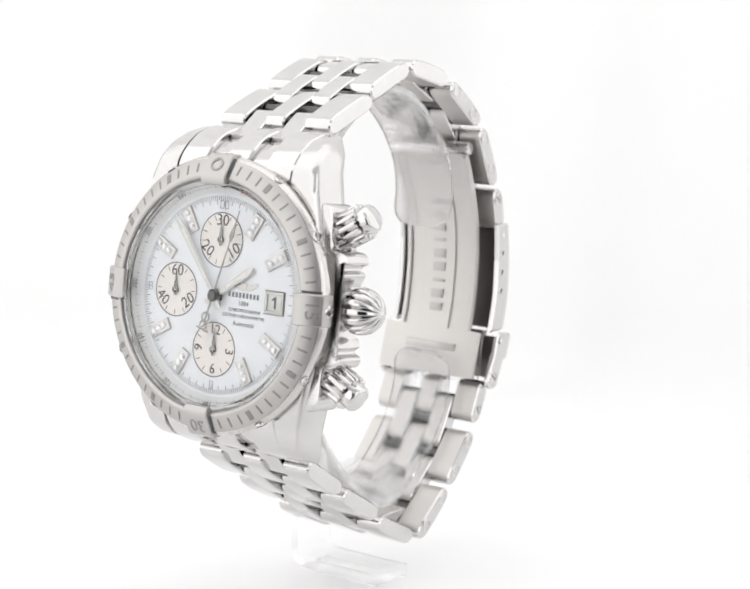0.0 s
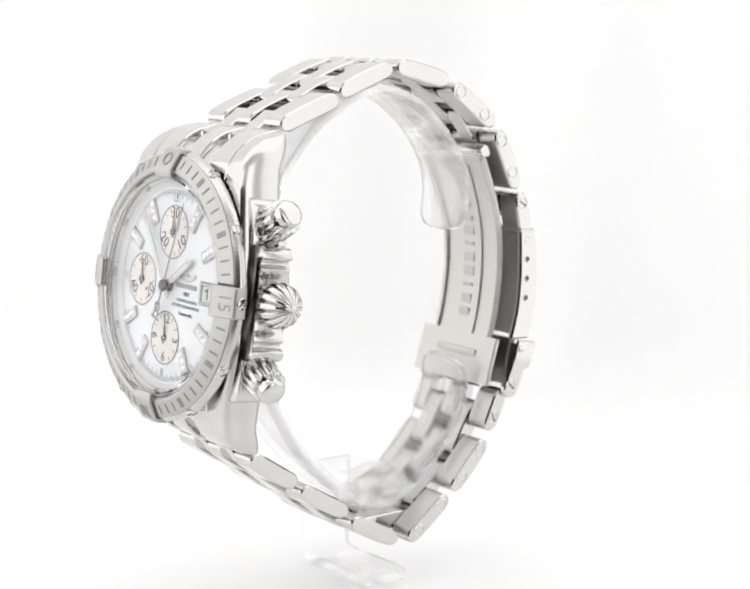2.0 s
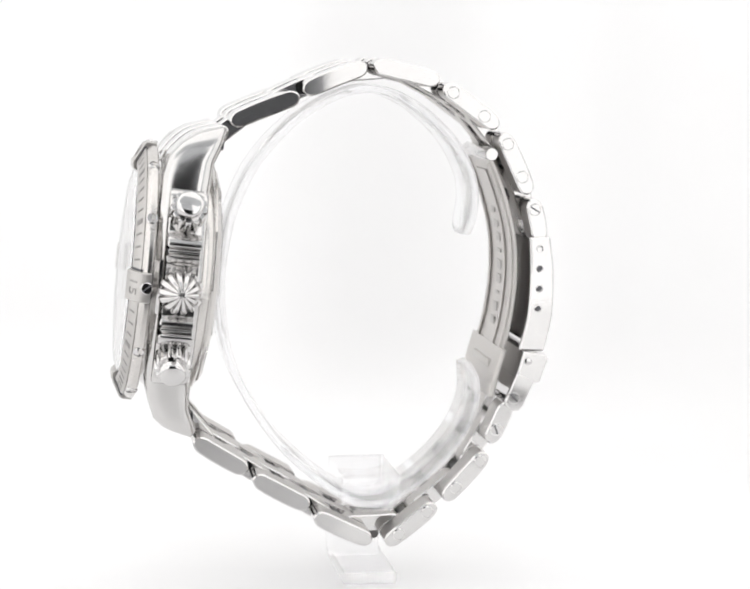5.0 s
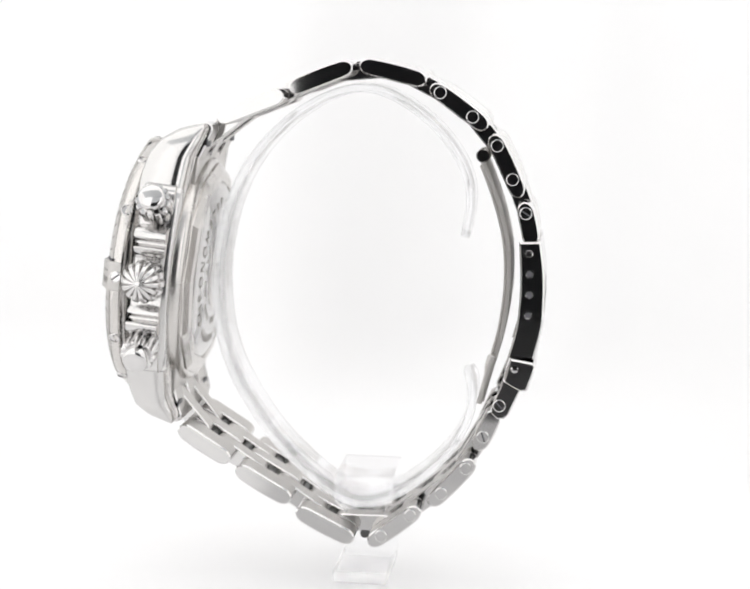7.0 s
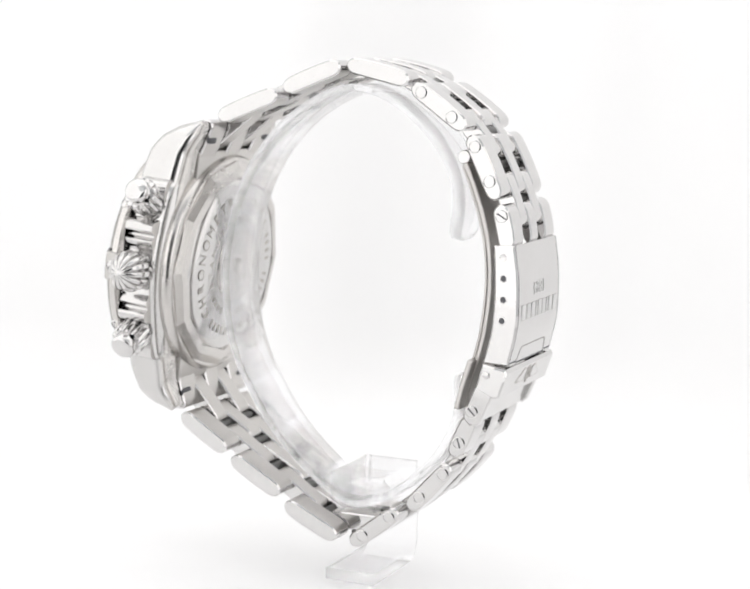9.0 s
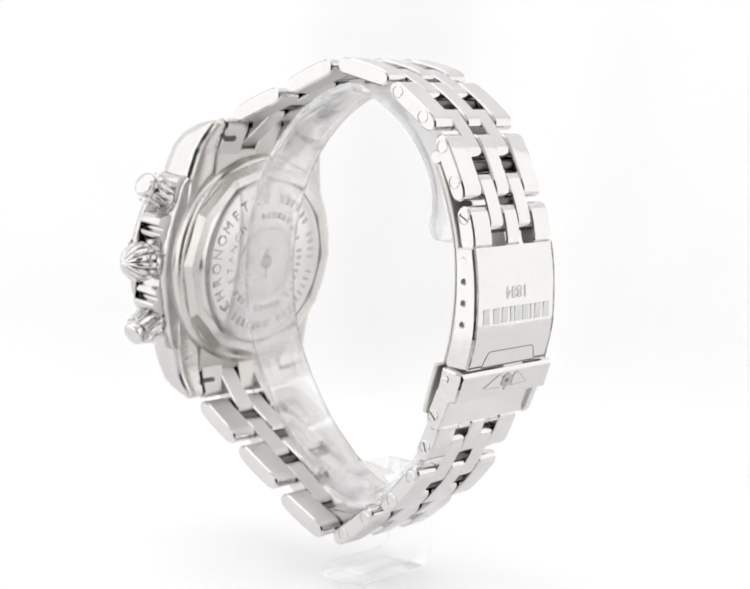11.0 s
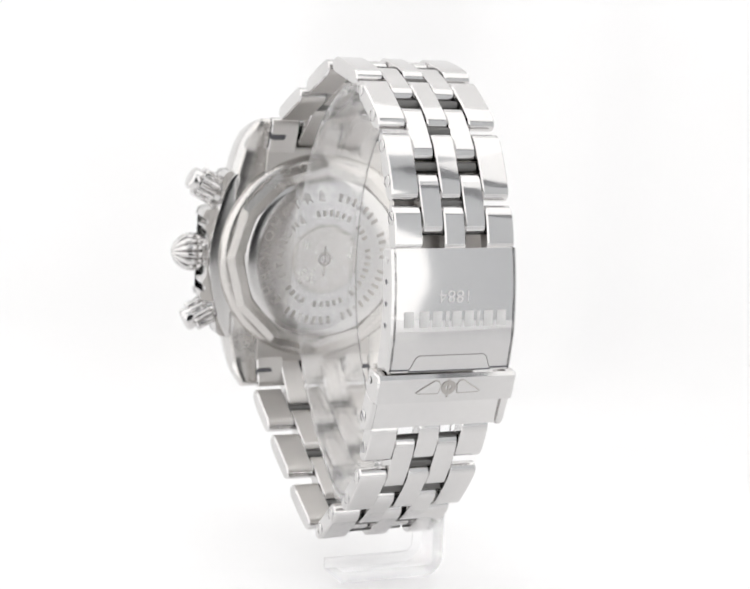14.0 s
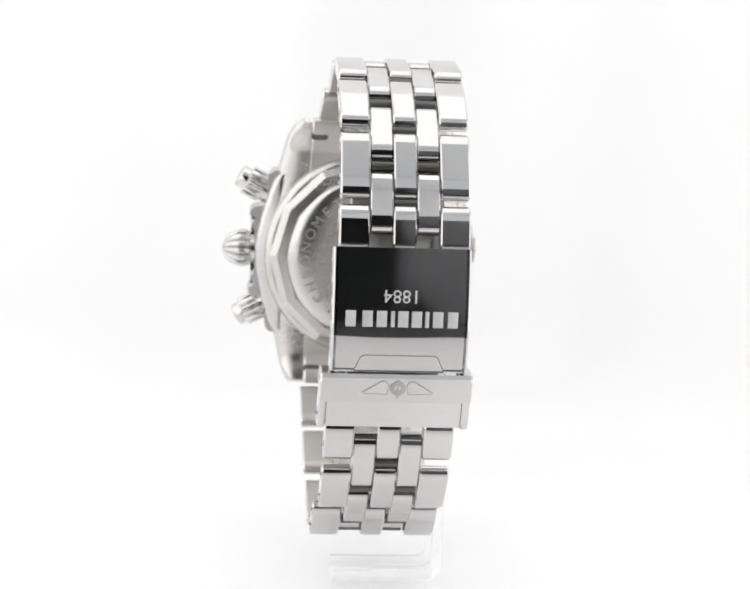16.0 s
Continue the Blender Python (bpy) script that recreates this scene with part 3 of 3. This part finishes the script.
def arc_writing(parent, word, radius, start, step, size, z, mat, flip=-1):
    """Letters round the case back; start and step in degrees."""
    for k, ch in enumerate(word):
        if ch == " ":
            continue
        a = start + step * k
        m = REAR @ at(0, 0, z) @ Matrix.Rotation(math.pi, 4, "Y") @ at(0, 0, 0, -a) @ at(0, radius, 0)
        if ch == "|":
            part("engraved_bar", box(-0.28, 0.28, -size * 0.35, size * 0.35, -0.03, 0.03, 0.01), mat, parent, at=m)
        else:
            part("engraved_letter", lettering(ch, size, 0.06), mat, parent, at=m)


def build_back():
    back = part("case_back", revolve([(0, -12.5), (5.6, -12.5), (5.7, -12.35), (5.95, -12.35), (6.05, -12.5), (6.05, -11.5), (0, -11.5)], 96), BACK, watch, "engraved steel screw-down case back", at=REAR)
    part("back_plate", revolve([(6.05, -12.5), (8.5, -12.5), (10.0, -12.47), (11.2, -12.4), (12.2, -12.28), (13.1, -12.08), (13.8, -11.8), (14.3, -11.3), (6.05, -11.3)], 96, close=True), SOFT, back, at=REAR)
    part("back_ring", revolve([(14.2, -11.0), (14.5, -11.85), (15.9, -11.65), (17.1, -10.95), (17.1, -10.4), (14.2, -10.4)], 12, close=True), BACK, back, "faceted polished steel ring", at=REAR, angle=10)
    part("back_rim", revolve([(16.4, -10.3), (17.9, -10.7), (18.5, -10.6), (19.1, -10.1), (19.4, -9.4), (19.4, -8.6), (16.4, -8.6)], 96, close=True), BACK, back, at=HEAD)
    arc_writing(back, "CHRONOMETRE", 10.9, -130, 12.4, 2.5, -12.45, ENGRAVE)
    arc_writing(back, "||||||| |||| ||||||||| ||||||| |", 10.9, 12, 7.0, 2.0, -12.45, ENGRAVE)
    arc_writing(back, "ETANCHE", 8.0, -110, 13.0, 1.8, -12.51, ENGRAVE)
    arc_writing(back, "|||||| ||| |||||||| ||||| ||||", 8.0, -12, 8.4, 1.5, -12.51, ENGRAVE)
    m = REAR @ at(0, 0, -12.52) @ Matrix.Rotation(math.pi, 4, "Y")
    part("engraved_emblem", add(revolve([(0.8, -0.03), (1.2, -0.03), (1.2, 0.03), (0.8, 0.03)], 24, close=True), box(-0.15, 0.15, -3, 2.2, -0.03, 0.03, 0)), ENGRAVE, back, at=m)
    # spring bar slots at the lugs, drawn as dark slabs that hold their shade
    for y in (22.5, -21.8):
        for s in (1, -1):
            part("spring_bar_slot", slab(rounded(3.0, 1.5, 0.6), -0.05, 0.10, 0.02), INK_AND_SHADE, back, at=HEAD @ at(s * 9.9, y, -10.85 if y > 0 else -10.5) @ Matrix.Rotation(math.pi, 4, "Y"))


build_case()
build_crown()
build_bezel()
build_dial()
build_pointers()
build_back()

# ---------------------------------------------------------------- the bracelet
# whole rows in the (u, z) plane, from the twelve o'clock lug round to the six o'clock lug: two ends, shift across, half width
UPPER = [((-26.3, 34.75), (-15.3, 39.4), -1.9, 10.9), ((-14.6, 40.1), (-4.2, 44.5), -2.3, 10.5), ((-3.1, 44.7), (8.0, 42.4), -2.15, 10.1), ((8.7, 41.7), (18.2, 35.2), -1.95, 10.1), ((19.0, 34.2), (24.1, 24.2), -1.9, 10.05), ((24.6, 23.5), (26.4, 16.2), -1.8, 10.15)]
LOWER = [((21.8, -11.0), (18.8, -18.0), -1.0, 10.3), ((18.5, -19.7), (11.4, -27.8), -1.0, 10.3), ((9.9, -28.3), (1.5, -35.1), -0.4, 10.45), ((-1.0, -34.5), (-10.9, -29.9), -0.3, 10.65), ((-11.8, -28.3), (-21.3, -23.2), -0.35, 10.95), ((-22.3, -22.1), (-31.2, -16.8), -0.4, 11.15)]
THICK = 2.75
MIDDLE = Vector((-2.0, 5.0))


def inward(p, q, d):
    a, b = Vector(p), Vector(q)
    return tuple(a + (b - a).normalized() * d)


def inside_of(p, q):
    """The direction across a row that points to the middle of the bracelet, in watch space."""
    a, b = Vector(p), Vector(q)
    d = (b - a).normalized()
    n = Vector((-d.y, d.x))
    if n.dot(MIDDLE - (a + b) / 2) < 0:
        n = -n
    return n


def screw_head(parent, w, u, z, r=1.0, slotted=True, turn=0.0):
    m = at(w, u, z) @ TO_X
    s = part("link_screw", revolve([(0, -0.6), (r, -0.6), (r, 0.06), (r * 0.86, 0.14), (r * 0.84, 0.03), (0, 0.03)], 28), STEEL, parent, at=m)
    if slotted:
        # no cut here: a dark bar carries the slot's shade
        part("screw_slot", box(-r * 0.8, r * 0.8, -0.13, 0.13, 0.02, 0.06, 0.01), INK_AND_SHADE, s, at=m @ at(0, 0, 0, turn))


def build_rows(rows, first, last, screws, skip):
    """Outer and centre links row by row, and the link pieces that join them; skip: the joint that the clasp takes over."""
    for k, (p, q, c, h) in enumerate(rows):
        poly = capsule(p, q, THICK, 10, 1.25, 0.3)
        n = inside_of(p, q)
        for w0, w1 in ((-1.0, -0.543), (-0.177, 0.177), (0.543, 1.0)):
            link = part("outer_link" if abs(w0 + w1) > 0.5 else "centre_link", prism(poly, c + w0 * h, c + w1 * h, 0.24), STEEL, watch, angle=32, inner=(SATIN, (0, n.x, n.y)))
            if k in screws and w0 > 0:
                for d, turn in screws[k]:
                    a = inward(p, q, d) if d > 0 else inward(q, p, -d)
                    screw_head(link, c + w1 * h, a[0], a[1], 1.05, turn is not None, turn or 0)
        # dark bar added at mid-row, its colour stands for shade in the link holes
        pin = ((p[0] + q[0]) / 2, (p[1] + q[1]) / 2)
        part("hinge_shade_bar", revolve([(0, -0.52 * h), (0.85, -0.52 * h), (0.85, 0.52 * h), (0, 0.52 * h)], 16), HUB_AND_GAP, watch, "dark bar for the shade in the link holes", at=at(c, *pin) @ TO_X)
    chain = [first] + rows + [last]
    for (_, q0, c0, h0), (p1, _, c1, h1) in zip(rows, rows[1:]):
        # bar for the hinge pin, darkened to hold the shade between two rows
        mid, half, c = ((q0[0] + p1[0]) / 2, (q0[1] + p1[1]) / 2), 0.265 * (h0 + h1), (c0 + c1) / 2
        n = inside_of(q0, p1)
        part("hinge_shade_bar", revolve([(0, -half), (0.8, -half), (0.8, half), (0, half)], 16), HUB_AND_GAP, watch, at=at(c, mid[0] + n.x * 0.3, mid[1] + n.y * 0.3) @ TO_X)
    for k in range(len(chain) - 1):
        if k == skip:
            continue
        (p0, q0, c0, h0), (p1, q1, c1, h1) = chain[k], chain[k + 1]
        a, b, c, h = inward(q0, p0, 4.5), inward(p1, q1, 4.5), (c0 + c1) / 2, (h0 + h1) / 2
        n = inside_of(a, b)
        a, b = tuple(Vector(a) - n * 0.18), tuple(Vector(b) - n * 0.18)
        poly = capsule(a, b, THICK, 10, 1.15, 0.3)
        for w0, w1 in ((-0.533, -0.187), (0.187, 0.533)):
            part("joining_link", prism(poly, c + w0 * h, c + w1 * h, 0.2), STEEL, watch, angle=32, inner=(SATIN, (0, n.x, n.y)))


def head_uz(y, z):
    v = HEAD @ Vector((0, y, z))
    return v.y, v.z


build_rows(UPPER, (head_uz(14, -4.6), head_uz(22.5, -5.0), -1.25, 11.25), ((26.4, 14.5), (26.3, 5.0), -1.7, 10.3), {3: ((1.95, None), (-3.0, None)), 4: ((2.0, None), (-3.2, None)), 5: ((1.9, 60),)}, 6)
build_rows(LOWER, ((22.5, -1.0), (21.6, -9.0), -0.9, 10.3), (head_uz(-22.0, -5.6), head_uz(-14, -4.6), -1.0, 11.25), {0: ((-2.6, 20),), 1: ((1.9, None), (-2.9, None)), 2: ((2.0, None), (-2.7, None))}, 0)


# ---------------------------------------------------------------- the folding clasp
def arc_band(points, thick):
    """Outline of a bent strip: the outer points and their inward copies."""
    inner = []
    for i, p in enumerate(points):
        a, b = Vector(points[max(i - 1, 0)]), Vector(points[min(i + 1, len(points) - 1)])
        d = (b - a).normalized()
        inner.append(tuple(Vector(p) + Vector((d.y, -d.x)) * thick))
    return list(points) + inner[::-1]


def facing(u, z, w, lean):
    """A pose on the outside of the clasp: its z points outwards along u, its x along -w, leaning by degrees."""
    return Matrix(((-1, 0, 0, w), (0, 0, 1, u), (0, 1, 0, z), (0, 0, 0, 1))) @ at(0, 0, 0, 0, lean)


def build_clasp():
    c = -1.5
    outer = smooth_points([(27.7, 17.2), (28.45, 12.8), (28.75, 8.5), (28.65, 3.3), (27.5, -2.2)], 5)
    inner = smooth_points([(24.2, 17.0), (24.55, 12.7), (24.7, 8.5), (24.4, 3.1), (23.2, -2.1)], 5)
    cover = part("clasp_cover", prism(arc_band(outer, 0.9)[::-1], c - 10.6, c + 10.6, 0.3), STEEL, watch, "polished folding clasp cover")
    for s in (1, -1):
        wall = part("clasp_wall", prism((outer + inner[::-1]), *sorted((c + s * 9.6, c + s * 10.65)), 0.3), STEEL, cover)
        for u, z, pin in ((25.95, 15.2, True), (26.15, 11.9, False), (26.25, 8.5, False), (26.2, 5.1, False)):
            m = at(c + s * 10.65, u, z) @ Matrix.Rotation(radians(90 * s), 4, "Y")
            # open holes are dark discs, the shade inside put into the colour
            part("adjusting_hole", revolve([(0, 0.012), (0.42, 0.012), (0.6, 0.05), (0.62, 0.0)], 20), STEEL if pin else INK_AND_SHADE, wall, at=m)
            if not pin:
                part("hole_rim", revolve([(0.44, 0.0), (0.5, 0.07), (0.66, 0.05), (0.68, 0.0)], 20), STEEL, wall, at=m)
    # engraving: a row of plain bars and the year, both upside down on the worn watch
    for k in range(9):
        wd = 0.6 if k in (2, 5) else 1.6
        bm = box(-wd / 2, wd / 2, -1.25, 1.25, 0, 0.07, 0.03)
        part("engraved_bar", bm, FROST, cover, at=facing(28.80, 6.3, c, 1) @ at(0, 0, 0.0, 180) @ at((-8.2, -5.9, -4.2, -2.6, -0.5, 1.1, 2.8, 5.0, 7.6)[k] + 0.2, 0, 0))
    part("engraved_year", lettering("1884", 2.9, 0.09), FROST, cover, at=facing(28.70, 9.9, c, -3) @ at(0, 0, 0.04, 180))
    # edge of the tab at the cover's lower end; dark strips paint its groove's shade
    tab = [(-6.9, -1.75), (-6.6, -1.2), (-6.1, 0.1), (-5.5, 0.5), (5.5, 0.5), (6.1, 0.1), (6.6, -1.2), (6.9, -1.75)]
    zs, us = [p[1] for p in outer[::-1]], [p[0] for p in outer[::-1]]

    def shade_strips(points, wide):
        bm = bmesh.new()
        for (x0, z0), (x1, z1) in zip(points, points[1:]):
            z, ln = (z0 + z1) / 2, math.hypot(x1 - x0, z1 - z0)
            lean = math.degrees(math.atan((np.interp(z + 0.4, zs, us) - np.interp(z - 0.4, zs, us)) / 0.8))
            m = facing(float(np.interp(z, zs, us)) + 0.02, z, c - (x0 + x1) / 2, lean) @ at(0, 0, 0, math.degrees(math.atan2(z1 - z0, x1 - x0)))
            add(bm, box(-ln / 2 - 0.05, ln / 2 + 0.05, -wide, wide, -0.03, 0.03, 0), m)
        return bm

    part("tab_edge_shade", shade_strips(tab, 0.07), ETCH_AND_SHADE, cover)
    part("tab_gap_shade", shade_strips([(-10.2, -1.8), (-7.0, -1.8)], 0.13), INK_AND_SHADE, cover)
    part("tab_gap_shade", shade_strips([(7.0, -1.8), (10.2, -1.8)], 0.13), INK_AND_SHADE, cover)
    part("tab_gap_shade", shade_strips([(-7.0, -2.05), (7.0, -2.05)], 0.1), INK_AND_SHADE, cover)
    # safety flap
    c2 = -1.3
    top = [(23.7, -2.0), (27.6, -2.55), (27.95, -3.2), (26.7, -7.2), (25.6, -7.4), (22.6, -6.6)]
    flap = part("safety_flap", prism(top, c2 - 11.9, c2 + 11.9, 0.3), STEEL, watch, "polished hinged safety flap of the clasp")
    part("flap_plate", prism([(22.6, -6.4), (24.75, -7.2), (23.0, -11.9), (22.1, -11.6)], c2 - 10.9, c2 + 10.75, 0.2), STEEL, flap)
    cheek = [(22.8, -5.5), (25.7, -7.0), (23.9, -11.4), (23.2, -12.1), (22.0, -12.2), (21.0, -11.3), (20.9, -10.4)]
    for s in (1, -1):
        ck = part("flap_cheek", prism(cheek, *sorted((c2 + s * 10.8, c2 + s * 11.95)), 0.25), STEEL, flap)
        if s > 0:
            screw_head(ck, c2 + 11.95, 22.3, -9.9, 1.05, True, 45)
            part("flap_pin", revolve([(0, 0), (0.6, 0), (0.6, 0.05), (0.4, 0.1), (0, 0.1)], 20), STEEL, ck, at=at(c2 + 11.98, 24.5, -3.7) @ TO_X)
    wing = [(1.3, 0.5), (1.7, 1.2), (2.5, 1.4), (5.6, -0.7), (5.3, -1.0), (1.6, -1.1)]
    fin = offset(wing, 0.17)
    m = facing(27.45, -4.8, c2 - 0.2, 17.4) @ at(0, 0, 0.02)
    bm = add(slab(wing, 0, 0.05, 0.01), slab([(-x, y) for x, y in wing], 0, 0.05, 0.01))
    add(bm, revolve([(0.5, 0), (0.5, 0.08), (1.25, 0.08), (1.25, 0)], 24, close=True))
    add(bm, box(-0.15, 0.15, -1.7, 1.4, 0, 0.1, 0.03))
    emblem = part("winged_emblem", bm, ENGRAVE, flap, "engraved winged emblem", at=m)
    part("wing_field", slab(fin, 0.03, 0.08, 0.0), STEEL, emblem, at=m, smooth=False)
    part("wing_field", slab([(-x, y) for x, y in fin], 0.03, 0.08, 0.0), STEEL, emblem, at=m, smooth=False)
    # inner folding blades
    path = smooth_points([(17.4, 31.0), (19.5, 26.6), (21.5, 21.2), (22.8, 15.8), (23.2, 9.4), (22.7, 3.1), (21.9, -1.0), (20.6, -5.9), (19.6, -10.3)], 4)
    blade = part("folding_blade", prism(arc_band(path, 0.8)[::-1], c - 7.1, c + 7.7, 0.15), SATIN, watch, "satin steel inner folding blade of the clasp", angle=40)
    mid = arc_band([(u - 0.8, z) for u, z in path[3:28]], 0.35)[::-1]
    strip = part("centre_strip", prism(mid, c - 3.2, c + 3.2, 0.1), SATIN, blade, angle=40)
    for s in (1, -1):
        part("side_rail", prism(arc_band([(u - 0.8, z) for u, z in path[2:26]], 0.5)[::-1], *sorted((c + 0.3 + s * 6.5, c + 0.3 + s * 7.38)), 0.15), SATIN, blade, angle=40)
    part("blade_foot", prism(arc_band([(u - 0.3, z) for u, z in path[25:]], 0.9)[::-1], c - 10.1, c + 10.1, 0.2), SATIN, blade, angle=40)
    part("blade_bar", box(c - 5.0, c + 5.6, -0.7, 0.7, 0, 0.9, 0.2), SATIN, blade, at=Matrix(((1, 0, 0, 0), (0, 0, -1, 20.2), (0, 1, 0, -5.2), (0, 0, 0, 1))))
    part("blade_hinge", revolve([(0, -8.2), (1.0, -8.2), (1.15, -8.0), (1.15, 8.0), (1.0, 8.2), (0, 8.2)], 24), STEEL, blade, at=at(c, 17.6, 30.6) @ TO_X)
    for k in range(9):
        z = 21.0 - 2.44 * k
        u = float(np.interp(-z, [-p[1] for p in path], [p[0] for p in path])) - 1.2
        part("engraved_bar", box(c - 1.3, c + 1.3, -0.3 if k in (3, 6) else -0.8, 0.3 if k in (3, 6) else 0.8, 0, 0.08, 0.03), BEZEL, strip, at=Matrix(((1, 0, 0, 0), (0, 0, -1, u), (0, 1, 0, z), (0, 0, 0, 1))))


build_clasp()

# ---------------------------------------------------------------- the acrylic stand
stand = thing("display_stand", "clear acrylic watch stand with open ring and foot bar", "stand")


def build_stand():
    ring = [(15.6, 16.4), (16.4, 22.7), (15.2, 28.2), (11.1, 34.2), (4.7, 39.2), (-1.6, 41.4), (-7.9, 40.4), (-15.5, 35.7), (-21.7, 28.7), (-25.4, 20.8), (-27.1, 12.8), (-27.4, 6.3), (-26.4, -1.8), (-23.7, -9.2), (-18.7, -17.0), (-13.6, -22.6), (-6.4, -28.2), (-0.5, -30.3), (5.1, -28.6), (10.7, -24.4), (15.2, -19.2), (17.8, -13.4), (18.0, -8.4), (17.0, -5.6)]
    path = smooth_points(ring, 10)
    bm = bmesh.new()
    # flat strip with rounded edges; both free ends have rounded corners
    wide, thick, mid = 5.8, 1.4, -1.4
    corner = [(math.cos(radians(a)), math.sin(radians(a))) for a in (0, 30, 60, 90)]
    band = arc_band(path, -thick)
    run = [0.0]
    for p, q in zip(path, path[1:]):
        run.append(run[-1] + math.dist(p, q))
    loops = []
    for i, p in enumerate(path):
        q = Vector(band[-1 - i]) - Vector(p)
        end = min(run[i], run[-1] - run[i])
        half = wide - (0 if end > 3.5 else 3.5 - math.sqrt(max(3.5 ** 2 - (3.5 - end) ** 2, 0)))
        ring_pts = []
        for sx, sy, turn in ((1, 1, False), (-1, 1, True), (-1, -1, False), (1, -1, True)):
            for cx, cy in (corner[::-1] if turn else corner):
                ring_pts.append((mid + sx * (half - 0.4 + 0.4 * cx), thick / 2 + sy * (thick / 2 - 0.4 + 0.4 * cy)))
        loops.append([bm.verts.new((w, p[0] + q.x * d / thick, p[1] + q.y * d / thick)) for w, d in ring_pts])
    count = len(loops[0])
    for a, b in zip(loops, loops[1:]):
        for k in range(count):
            n = (k + 1) % count
            bm.faces.new((a[k], a[n], b[n], b[k]))
    bm.faces.new(loops[0])
    bm.faces.new(loops[-1][::-1])
    part("ring", bm, ACRYLIC, stand, "clear acrylic open ring strip", angle=60)
    part("block", prism([(-5.2, -24.8), (4.7, -24.6), (4.7, -29.0), (3.0, -31.2), (-0.3, -32.2), (-3.4, -31.2), (-5.2, -29.2)], -10.95, 4.6, 0.3), CLEAR, stand)
    # upright and foot are one bent strip, seen from the side in (x, z)
    bend = [(-11.0 + 1.8 - 3.4 * math.cos(radians(a)) - 0.2, -43.2 + 3.4 - 3.4 * math.sin(radians(a))) for a in range(0, 91, 10)]
    inner_bend = [(-11.0 + 1.8 - 1.4 * math.cos(radians(a)) - 0.2, -43.2 + 3.4 - 1.4 * math.sin(radians(a))) for a in range(90, -1, -15)]
    outline = [(-12.8, -26.0)] + bend + [(5.9, -43.2), (5.9, -41.2)] + inner_bend + [(-10.8, -26.0)]
    bm = prism(outline, -4.9, 4.5, 0.3)
    part("foot", bm, CLEAR, stand, "clear acrylic upright bending into a flat foot", at=Matrix(((0, 1, 0, 0), (1, 0, 0, 0), (0, 0, 1, 0), (0, 0, 0, 1))))
    for piece in stand.children:
        piece.visible_shadow = False


build_stand()


# ---------------------------------------------------------------- the turning
def motions():
    rows = [(t / 2, pose(0, 0, FLOOR / 1000, 0, 0, -35.28 - 8.7102 * t / 2)) for t in range(33)]
    walk(watch, rows)
    walk(stand, rows)


motions()
